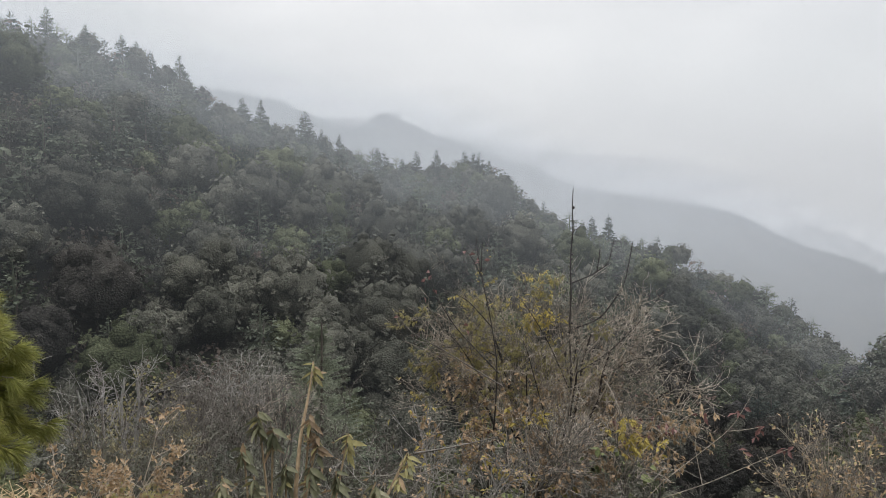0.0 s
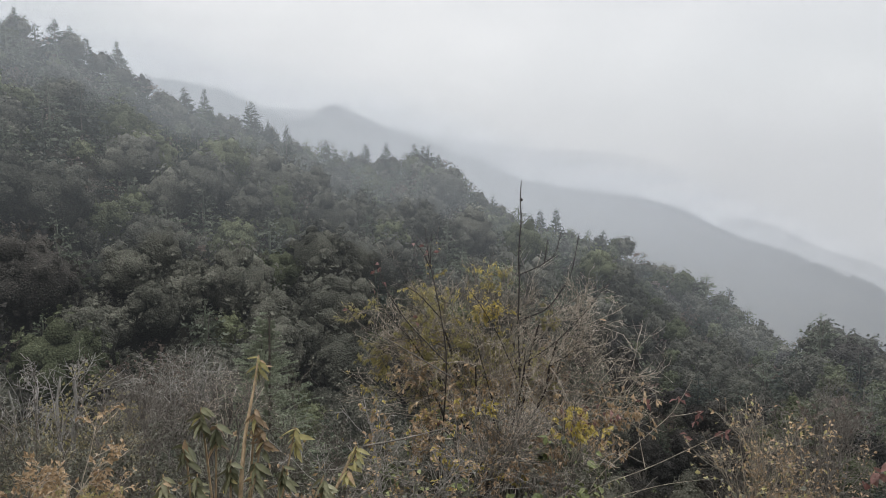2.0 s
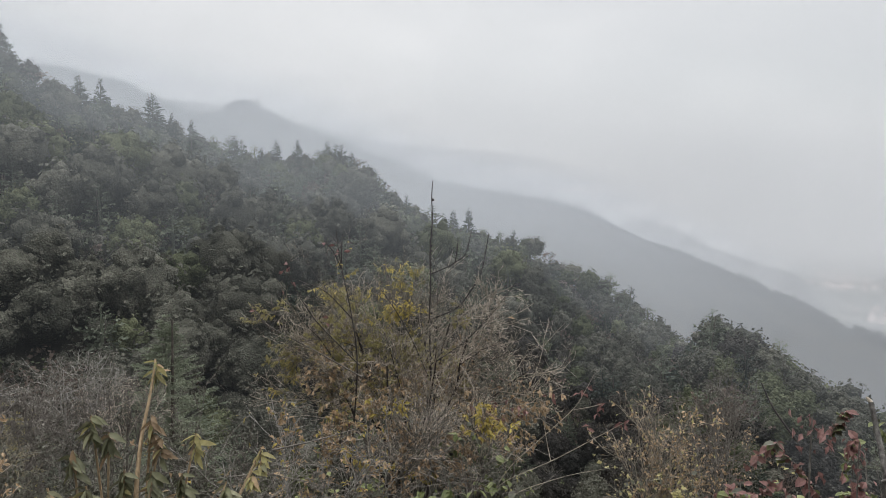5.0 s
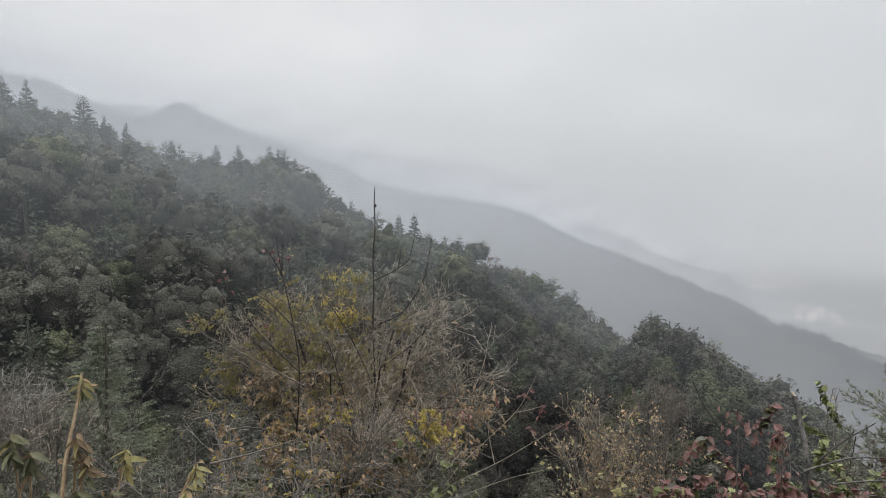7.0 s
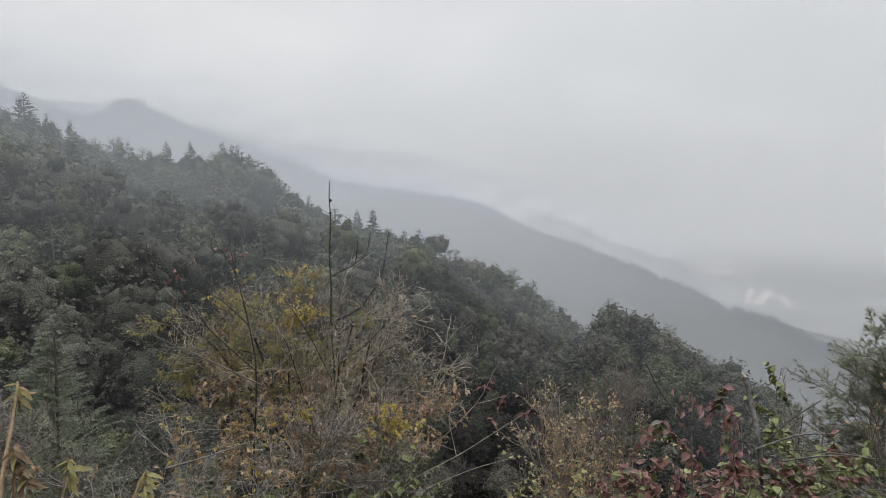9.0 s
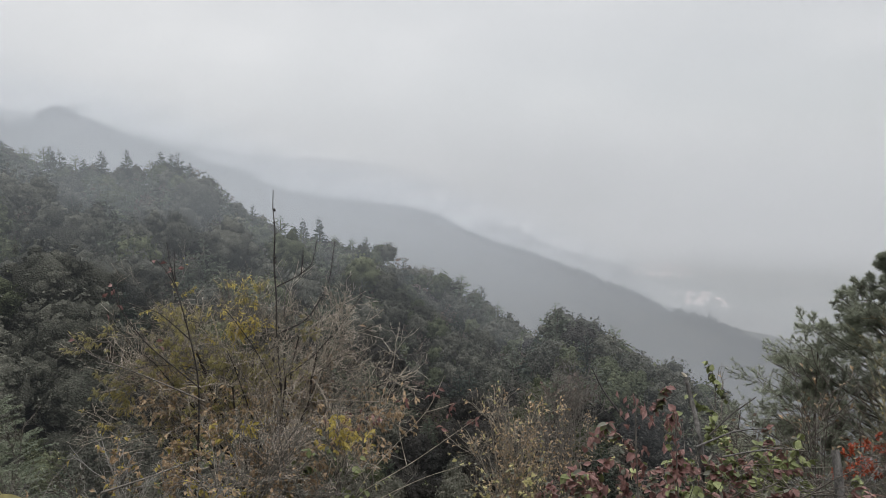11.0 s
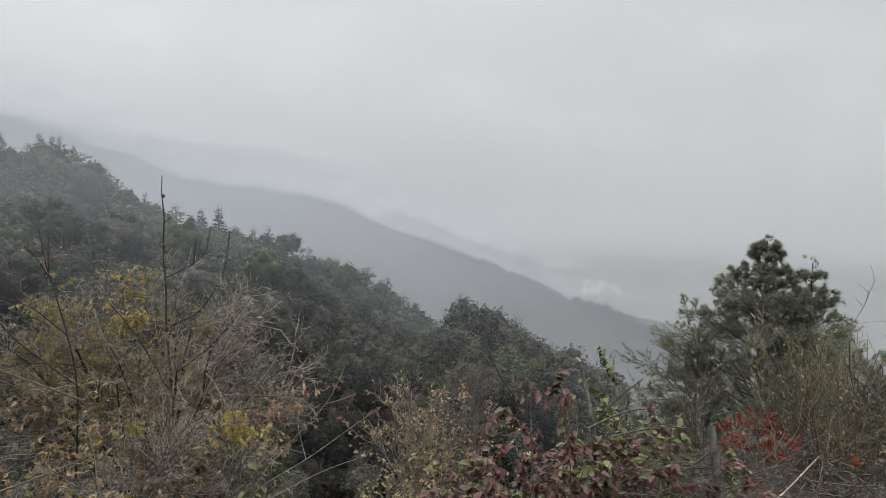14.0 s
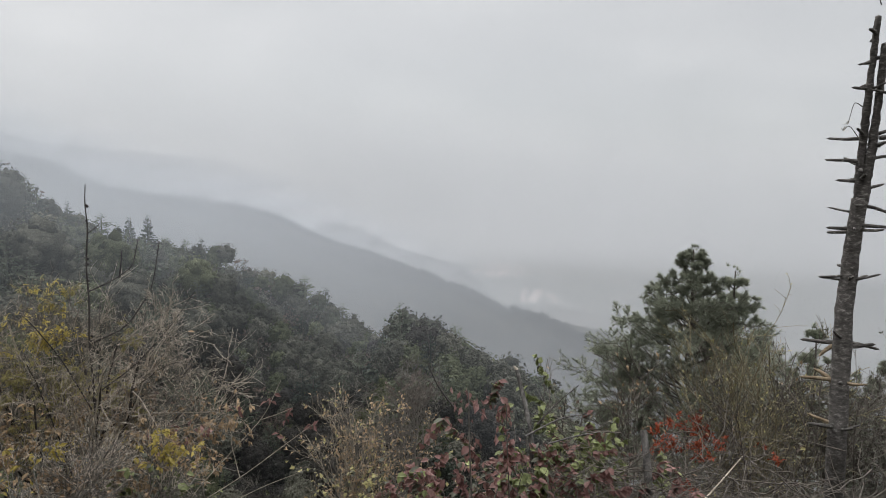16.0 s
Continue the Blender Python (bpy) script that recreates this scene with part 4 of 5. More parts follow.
# -- the yellowing shrub and the half-bare one before it
b = foot(-11.4, 6.5)
dome_shrub("yellowing_shrub", "shrub with thin drooping yellow-green autumn leaves", "shrub", 21, b, at(-11.7, -15.9, 6.5) - b, (1.18, 0.6, 1.02), 6, 44, (8, 5, 2), (TWIG, TWIG_BROWN),
           (("foliage", LEAF_GREENISH, 9600, 0.047, 0.25, "narrow fading green leaves", clumps(3, 52, 0.23)), ("yellow_foliage", LEAF_YELLOW, 2200, 0.048, 0.28, "yellow leaves", clumps(4, 18, 0.26, (-1, -1, -0.7), (0.4, 1, 1)))), 0.013)
b = foot(-8.4, 6.2)
dome_shrub("half_bare_shrub", "half-bare domed shrub of fine tan twigs with a few rusty leaves", "shrub", 23, b, at(-8.6, -17.6, 6.2) - b, (1.46, 0.9, 1.16), 7, 58, (7, 4, 2), (TWIG_DARK, TWIG_TAN, TWIG_BROWN, TWIG_TAN),
           (("rusty_foliage", LEAF_RUST, 3200, 0.050, 0.5, "rusty withered leaves", clumps(6, 34, 0.26, (-0.8, -1, -0.9), (1, 1, 0.1))),
            ("yellow_foliage", LEAF_YELLOW, 480, 0.056, 0.45, "yellow leaves", clumps(8, 16, 0.2, (-1, -1, -0.8), (0.7, 1, 0.2))),
            ("red_foliage", LEAF_RED, 260, 0.06, 0.5, "dull red leaves", clumps(9, 10, 0.2, (-0.9, -1, -0.7), (1, 1, 0.1)))), 0.017)
for k, (az, d, el, w) in enumerate(((-9.5, 5.3, -19.0, 0.62), (-3.4, 5.4, -18.6, 0.62))):
    b = foot(az, d)
    dome_shrub("half_bare_shrub", "low tangle of tan twigs with rusty and yellow leaves", "shrub", 27 + k, b, at(az, el - 4.5, d) - b, (w, 0.45, 0.45), 5, 26, (7, 4, 2), (TWIG, TWIG_TAN),
               (("rusty_foliage", LEAF_RUST, 900, 0.044, 0.5, "rusty withered leaves", clumps(31 + k, 12, 0.35)), ("yellow_foliage", LEAF_YELLOW, 420, 0.055, 0.45, "yellow leaves", clumps(33 + k, 7, 0.3))), 0.010)
b = foot(-0.2, 6.4)
dome_shrub("half_bare_shrub", "low bare shrub of tangled grey twigs", "shrub", 24, b, at(-0.2, -18.5, 6.4) - b, (0.60, 0.6, 0.80), 5, 26, (8, 4, 1), (TWIG, TWIG_TAN),
           (("rusty_foliage", LEAF_RUST, 420, 0.055, 0.5, "rusty withered leaves", clumps(11, 8, 0.35)),), 0.011)

b = foot(-17.5, 5.0)
shrub("half_bare_shrub", "low tangle of pale twigs with orange leaves", "shrub", 26, b, rise(b, -19.0), 12, 0.4, TWIG_PALE,
      (("rusty_foliage", LEAF_RUST, 700, 0.055, 0.5, "orange withered leaves"), ("yellow_foliage", LEAF_YELLOW, 200, 0.055, 0.45, "yellow leaves")), 9, 6, 0.008, finest=0.0022, up=0.4, wig=0.16, share=0.35)


def sapling():
    """The dark straight shoot that stands over the shrub, with up-curving side shoots."""
    rng = np.random.default_rng(31)
    base = foot(-6.3, 6.0)
    root = thing("sapling", base, "dark leafless sapling with thin up-curving side shoots", "sapling")
    tip = at(-6.1, 0.35, 6.0) - base
    zs = lambda az, el, d=6.0: at(az, el, d) - base
    main = [(0, 0, 0), zs(-6.0, -17), zs(-6.3, -12), zs(-6.15, -9), zs(-6.3, -6), zs(-6.05, -3), zs(-6.2, -1.2), tip]
    limb("stem", main, 0.010, 0.004, TWIG_DARK, root)
    limb("shoot", [zs(-6.1, -12.0), zs(-3.6, -11.0), zs(-1.6, -8.0), zs(-1.0, -4.2)], 0.007, 0.0045, TWIG_DARK, root)
    limb("shoot", [zs(-6.2, -8.0), zs(-4.4, -7.2), zs(-3.0, -6.2), zs(-2.55, -4.0)], 0.006, 0.004, TWIG_DARK, root)
    limb("shoot", [zs(-4.0, -7.0), zs(-3.8, -5.6), zs(-3.75, -4.9)], 0.006, 0.004, TWIG_DARK, root)
    limb("shoot", [zs(-6.15, -3.5), zs(-5.6, -3.1), zs(-5.1, -2.6)], 0.005, 0.003, TWIG_DARK, root)
    limb("shoot", [zs(-6.3, -17), zs(-8.2, -13), zs(-9.8, -10.5), zs(-10.8, -9.2)], 0.006, 0.003, TWIG_DARK, root)
    limb("shoot", [zs(-6.1, -16), zs(-3.0, -14.0), zs(-0.2, -11.0), zs(1.6, -8.4)], 0.006, 0.003, TWIG_DARK, root)
    g = Geo()
    for z in rng.uniform(-16, -1, 16):
        p = zs(-6.15 + rng.normal(0, 0.05), z)[None]
        v, t = ball(rng, 0.3)
        g.add(v * rng.uniform(0.006, 0.014) + p, None, t)
    part("bud_mass", g.mesh("bud_mass"), TWIG_DARK, root, kind="stuff")
    for az, el in ((-6.4, -15.5), (-6.6, -14.2), (-6.1, -16.3)):
        v, t = ball(rng, 0.35)
        part("dead_leaf", mesh("dead_leaf", v * [0.014, 0.014, 0.034] + zs(az, el), None, t), TWIG_DARK, root)
    base2 = foot(-14.3, 5.2)
    root = thing("sapling", base2, "thin dark sapling with a few salmon-red leaves at its top", "sapling")
    zs = lambda az, el, d=5.2: at(az, el, d) - base2
    limb("stem", [(0, 0, 0), zs(-12.6, -16), zs(-13.4, -11), zs(-14.4, -6.5), zs(-14.7, -3.8)], 0.007, 0.003, TWIG_DARK, root)
    limb("shoot", [zs(-14.2, -7.5), zs(-14.9, -6.0), zs(-15.7, -5.0)], 0.005, 0.003, TWIG_DARK, root)
    limb("shoot", [zs(-14.2, -7.0), zs(-14.2, -5.6), zs(-14.1, -4.4)], 0.005, 0.003, TWIG_DARK, root)
    limb("shoot", [zs(-13.2, -12), zs(-15.5, -9.5), zs(-17.5, -8.6)], 0.005, 0.002, TWIG_DARK, root)
    limb("shoot", [zs(-12.6, -16), zs(-16.6, -12.0), zs(-18.4, -9.0), zs(-19.1, -6.5)], 0.005, 0.0025, TWIG_DARK, root)
    limb("shoot", [zs(-12.4, -17), zs(-17.6, -14.0), zs(-20.6, -12.4), zs(-22.2, -10.4)], 0.006, 0.002, TWIG, root)
    leaf = None
    for az, el in ((-14.3, -6.2), (-14.0, -6.0), (-14.5, -5.9), (-15.3, -5.5), (-15.8, -5.2), (-18.9, -6.9), (-18.7, -7.3), (-19.2, -7.6), (-18.6, -8.6), (-19.4, -9.2), (-15.6, -12.2), (-15.9, -11.8), (-21.6, -11)):
        if leaf is None:
            leaf = mesh("leaf", *blades(np.random.default_rng(2), np.zeros((1, 3)), [[1, 0, -0.3]], 0.055, 0.55, 0.15, 0.1, 0.1))
        o = part("leaf", leaf, LEAF_RED, root)
        o.matrix_basis = Matrix.LocRotScale(zs(az, el), Euler((rng.uniform(-1, 1), rng.uniform(-0.6, 0.9), rng.uniform(0, 6))), None)


sapling()


def arching_shoots():
    """Long pale shoots that arch out over the gully, with pink leaves at their ends."""
    rng = np.random.default_rng(41)
    base = foot(-3.0, 5.0)
    root = thing("arching_shrub", base, "long arching bare shoots with pinkish leaves at the tips", "shrub")
    z = lambda az, el, d=5.1: at(az, el, d) - base
    leaf = mesh("leaf", *blades(np.random.default_rng(3), np.zeros((1, 3)), [[1, 0, -0.2]], 0.062, 0.5, 0.14, 0.1, 0.1))
    shoots = [[(0, 0, 0), z(0.4, -25), z(4.6, -21.4), z(7.2, -19.0), z(8.6, -16.2)], [(0, 0, 0), z(-0.6, -26), z(5.2, -23.6), z(8.8, -21.5), z(11.6, -19.8)],
              [(0, 0, 0), z(-2.2, -24), z(1.2, -20.5), z(3.6, -18.5), z(5.6, -17.6)], [(0, 0, 0), z(1.2, -26.5), z(6.6, -24.6), z(10.6, -23.6)],
              [z(6.9, -19.3), z(8.2, -19.0), z(9.4, -18.6)], [z(5.0, -23.6), z(4.2, -20.4), z(5.4, -18.2)]]
    for s in shoots:
        limb("shoot", s, 0.0034, 0.0017, TWIG_BROWN, root)
    for az, el in ((7.7, -17.6), (7.5, -18.0), (8.0, -17.4), (4.9, -18.2), (5.3, -18.4), (4.6, -18.1), (9.2, -18.9), (9.5, -18.7), (9.0, -19.2), (11.4, -19.9), (11.8, -19.7), (11.0, -20.1), (8.3, -20.6), (2.0, -19.2), (2.6, -19.5)):
        for _ in range(2):
            o = part("leaf", leaf, LEAF_RED, root)
            o.matrix_basis = Matrix.LocRotScale(z(az + rng.normal(0, 0.12), el + rng.normal(0, 0.12)), Euler((rng.uniform(-1, 1), rng.uniform(-0.3, 1.0), rng.uniform(0, 6))), None)


arching_shoots()


def vines(name, label, seed, base, size, mats, count, leaf=0.06, wide=0.75, cat="vine", stems=TWIG):
    """A low mound of scrambling stems with broad leaves facing the light."""
    rng = np.random.default_rng(seed)
    root = thing(name, base, label, cat)
    n = 26
    start = rng.normal(0, 0.35, (n, 3)) * [size[0], size[1], 0]
    p = paths(rng, start, rng.normal(0, 0.6, (n, 3)) + [0, 0, 1.0], size[2] * rng.uniform(0.65, 1.05, n), 7, 0.3, -0.9)
    r = 0.005 * np.linspace(1, 0.4, 7) * np.ones((n, 1))
    q, rq = offshoots(rng, p, r, 6, (0.25, 0.6), (30, 80), 5, 0.3, -0.1, 0.2, 1.0, 0.7)
    part("stem_mass", Geo().add(*tubes(p, r, 4)).add(*tubes(q, np.maximum(rq, 0.0016), 3)).mesh("stem_mass", True), stems, root, kind="stuff")
    for k, (mat, share, llabel) in enumerate(mats):
        a, d = on_twigs(rng, q, int(count * share))
        v, qq = (round_blades if leaf > 0.051 else blades)(rng, a, d * 0.5 + [0, 0, 0.1], leaf * rng.uniform(0.5, 1.25, len(a)), wide, 0.10, 1.2, 0.8)
        part("foliage", mesh("foliage", v, qq), mat, root, llabel, kind="stuff")
    return root


for seed, az, d, w, top, mats, cnt, lf in (
        (51, -10, 4.3, 0.9, -23.0, ((LEAF_VINE, 0.5, "green leaves"), (LEAF_GREY, 0.5, "dull grey-green leaves")), 1500, 0.05),
        (52, -3, 4.2, 0.8, -24, ((LEAF_VINE, 0.75, "fresh green leaves"), (LEAF_GREY, 0.25, "")), 1400, 0.065),
        (53, -16, 4.4, 0.8, -24, ((LEAF_VINE, 0.4, ""), (LEAF_RUST, 0.3, "rusty leaves"), (LEAF_GREY, 0.3, "")), 1100, 0.05),
        (54, 3, 4.6, 0.8, -26.5, ((LEAF_GREY, 0.7, ""), (LEAF_VINE, 0.3, "")), 900, 0.05),
        (55, 8, 5.2, 1.0, -26, ((LEAF_GREENISH, 0.4, ""), (LEAF_GREY, 0.6, "")), 1300, 0.05),
        (56, 13, 5.4, 1.0, -25, ((LEAF_GREENISH, 0.6, ""), (LEAF_GREY, 0.4, "")), 1300, 0.05),
        (57, 19, 4.9, 1.0, -24.5, ((LEAF_GREY, 0.6, ""), (LEAF_GREENISH, 0.4, "")), 1300, 0.05),
        (58, 24, 4.2, 0.8, -24, ((LEAF_GREY, 0.5, ""), (LEAF_RUST, 0.5, "rusty leaves")), 1100, 0.05),
        (59, 33.6, 4.3, 0.75, -18.6, ((LEAF_VINE, 0.85, "pale green leaves"), (LEAF_GREY, 0.15, "")), 6200, 0.056),
        (60, 30.2, 4.0, 0.6, -18.7, ((LEAF_RED, 0.75, "dull red leaves"), (LEAF_VINE, 0.25, ""), (LEAF_GREY, 0.2, "")), 5600, 0.053),
        (61, 27.0, 3.7, 0.5, -19.2, ((LEAF_RED, 0.9, "dull red leaves"), (LEAF_GREY, 0.1, "")), 3400, 0.052),
        (62, 38.5, 4.6, 0.7, -22.5, ((LEAF_GREY, 0.4, ""), (LEAF_DRY, 0.6, "withered leaves")), 2000, 0.045),
        (63, 46, 5.0, 1.0, -22.0, ((LEAF_GREY, 0.4, ""), (LEAF_DRY, 0.6, "withered leaves")), 2400, 0.045),
        (64, 53, 4.8, 1.0, -20.0, ((LEAF_GREY, 0.5, ""), (LEAF_DRY, 0.3, "withered leaves"), (LEAF_GREENISH, 0.2, "")), 2200, 0.045),
        (65, -24, 4.6, 0.9, -23.5, ((LEAF_GREY, 0.6, ""), (LEAF_RUST, 0.4, "")), 900, 0.05),
        (66, -30, 4.8, 1.0, -23.5, ((LEAF_GREY, 0.8, ""), (LEAF_RUST, 0.2, "")), 900, 0.05)):
    b = foot(az, d)
    first = {LEAF_VINE: "fresh green scrambling vine", LEAF_GREY: "grey-green undergrowth", LEAF_GREENISH: "yellow-green undergrowth", LEAF_RED: "bramble with dull red leaves"}[mats[0][0]]
    vines("undergrowth" if lf < 0.051 else "vine", first + " on the steep bank", seed, b, (w, w, max(0.5, rise(b, top))), mats, cnt, lf)


def whorl_plant():
    """Young evergreen with whorls of long leaves, and one tall bare stalk."""
    rng = np.random.default_rng(71)
    base = foot(-33.0, 2.35)
    root = thing("leafy_sapling", base, "young plant with whorled olive leaves and a tall tan stalk", "sapling")
    z = lambda az, el, d=2.3: at(az, el, d) - base
    leaf = mesh("leaf", *round_blades(np.random.default_rng(4), np.zeros((1, 3)), [[1, 0, -0.1]], 0.062, 0.30, 0.05, 0.1, 0.05), smooth=True)
    browned = leaf.copy()
    gold = leaf.copy()
    tall = limb("stalk", [(0, 0, 0), z(-31.9, -25), z(-31.3, -20.5), z(-30.5, -17.4), z(-29.95, -14.4)], 0.009, 0.003, STALK, root, 8, "tan stalk")
    whorls = [(-34.8, -18.2, 2.3, 12, 0), (-36.2, -20.5, 2.2, 11, 0), (-33.6, -19.6, 2.3, 9, 0), (-35.4, -23.2, 2.2, 11, 0), (-32.6, -22.6, 2.3, 9, 0), (-30.4, -18.8, 2.25, 8, 1),
              (-29.8, -20.6, 2.25, 8, 1), (-27.0, -20.6, 2.4, 9, 2), (-28.2, -23.5, 2.3, 10, 0), (-30.6, -23.0, 2.2, 9, 0), (-38.0, -22.8, 2.3, 8, 0), (-29.9, -14.5, 2.3, 7, 2),
              (-21.6, -22.4, 2.6, 9, 2), (-22.4, -24.0, 2.6, 8, 2), (-24.6, -24.6, 2.5, 8, 0), (-33.8, -25.4, 2.2, 9, 0), (-36.8, -25.6, 2.2, 9, 0)]
    for az, el, d, n, tone in whorls:
        c = z(az, el, d)
        mid = c * [0.55, 0.55, 0.55] + rng.normal(0, 0.03, 3)
        high = az == -29.9
        bearer = tall if high else limb("stem", [c * 0.08, mid, c], 0.006, 0.003, STALK, root)
        for k in range(int(n * 2.6)):
            mat, me = ((LEAF_WHORL, leaf), (LEAF_RUST, browned), (LEAF_GREENISH, gold))[tone if rng.random() < 0.75 else int(rng.integers(0, 3))]
            o = part("leaf", me, mat, bearer)
            a = k * 2.4 + rng.uniform(-0.3, 0.3)
            s = rng.uniform(0.5, 1.1) * (0.8 if high else 1)
            o.matrix_basis = Matrix.LocRotScale(c + [0, 0, rng.uniform(-0.07, 0.0)], Euler((rng.uniform(-0.3, 0.3), rng.uniform(-0.3, 1.2) if high else rng.uniform(-0.1, 1.05), a)), (s, s, s))


whorl_plant()


def pine(name, label, seed, base, height, radius, mat, whorls=9, per=5, tufts=5, needle=0.13, per_tuft=9, lo=0.1, droop=0.0, width=0.005, lean=0.0, steep=0.45, fan=0.6):
    """A pine: trunk, whorled limbs (each a part), branchlets, and needles all along the outer twigs."""
    rng = np.random.default_rng(seed)
    root = thing(name, base, label, "pine tree")
    p = paths(rng, np.zeros((1, 3)) - [0, 0, 0.2], [[lean, 0, 1]], height + 0.2, 10, 0.015, 0.1)
    r = height * 0.011 * np.linspace(1.2, 0.15, 10)[None]
    part("trunk", mesh("trunk", *tubes(p, r, 8), smooth=True), BARK, root)
    tw, nd = Geo(), Geo()
    for k in range(whorls):
        f = lo + (0.98 - lo) * (k + 0.5 + rng.uniform(-0.35, 0.35)) / whorls
        j = f * 9 * 0.999
        c = p[0, int(j)] * (1 - j % 1) + p[0, int(j) + 1] * (j % 1)
        n = per if f < 0.8 else 4
        a = rng.uniform(0, 6.28) + np.arange(n) * 6.28 / n + rng.normal(0, 0.25, n)
        ln = radius * (1.0 - f) * rng.uniform(0.68, 1.1, n) + 0.04
        q = paths(rng, np.tile(c, (n, 1)), np.stack([np.cos(a), np.sin(a), steep * (0.4 + f) * np.ones(n)], -1), ln, 6, 0.06, 0.35 - droop)
        rq = height * 0.0036 * (1.1 - f) ** 0.5 * np.linspace(1, 0.35, 6) * np.ones((n, 1))
        for i in range(n):
            part("limb", mesh("limb", *tubes(q[i:i + 1], rq[i:i + 1], 5), smooth=True), BARK, root)
        s, rs = offshoots(rng, q, rq, tufts, (0.22, 0.42), (30, 65), 4, 0.1, 0.45 - droop, 0.3, 1.0, 0.6)
        s[..., 2] = s[:, :1, 2] + (s[..., 2] - s[:, :1, 2]) * 0.6 + 0.02
        u, ru = offshoots(rng, s, rs, 4, (0.35, 0.7), (25, 60), 3, 0.1, 0.5 - droop, 0.25, 1.0, 0.7)
        tw.add(*tubes(s, np.maximum(rs, 0.003), 3)).add(*tubes(u, np.maximum(ru, 0.002), 3))
        for e, places in ((q, (0.75, 0.9, 1.0)), (s, (0.55, 0.8, 1.0)), (u, (0.35, 0.7, 1.0))):
            d = unit(e[:, -1] - e[:, -2]) + [0, 0, 0.25 - droop]
            for t in places:
                o = t * (e.shape[1] - 1) * 0.999
                nd.add(*needles(rng, e[:, int(o)] * (1 - o % 1) + e[:, int(o) + 1] * (o % 1), d, per_tuft if t < 1 else per_tuft + 4, needle, width, fan))
    top = p[0, -1:]
    nd.add(*needles(rng, np.repeat(top, 5, 0) + rng.normal(0, 0.03, (5, 3)), [[0, 0, 1]] * 5, per_tuft * 2, needle, width, 0.6))
    part("branchwork", tw.mesh("branchwork", True), BARK, root, kind="stuff")
    part("needle_mass", nd.mesh("needle_mass"), mat, root, kind="stuff")
    return root


b = foot(43.9, 8.6)
pine("pine_tree", "young green pine with layered boughs beside the dead trunk", 81, b, rise(b, -4.8), 3.0, NEEDLE, 20, 8, 7, 0.074, 7, 0.30, width=0.0042)
b = foot(46.9, 9.0)
pine("pine_tree", "slim green pine growing close to the larger pine", 82, b, rise(b, -6.3), 1.7, NEEDLE, 11, 6, 6, 0.074, 7, 0.45, width=0.0042)
b = foot(53.0, 9.6)
pine("pine_tree", "low green pine behind the dead trunk", 83, b, rise(b, -10.2), 2.0, NEEDLE, 9, 6, 6, 0.074, 7, 0.3, width=0.0042)
b = foot(58.0, 9.6)
pine("pine_tree", "low green pine behind the dead trunk", 86, b, rise(b, -11.6), 2.0, NEEDLE, 8, 6, 6, 0.074, 7, 0.3, width=0.0042)
b = foot(38.9, 8.4)
pine("pine_tree", "small bushy pine at the foot of the larger pine", 84, b, rise(b, -12.6), 1.3, NEEDLE, 9, 7, 6, 0.074, 7, 0.25, width=0.0042)
b = foot(-55.9, 4.6)
pine("pine_tree", "pine with yellow-green drooping needles at the slope's edge", 85, b, rise(b, 0.4), 0.95, NEEDLE_GOLD, 12, 6, 6, 0.13, 12, 0.46, 0.7, width=0.0024, fan=0.3)


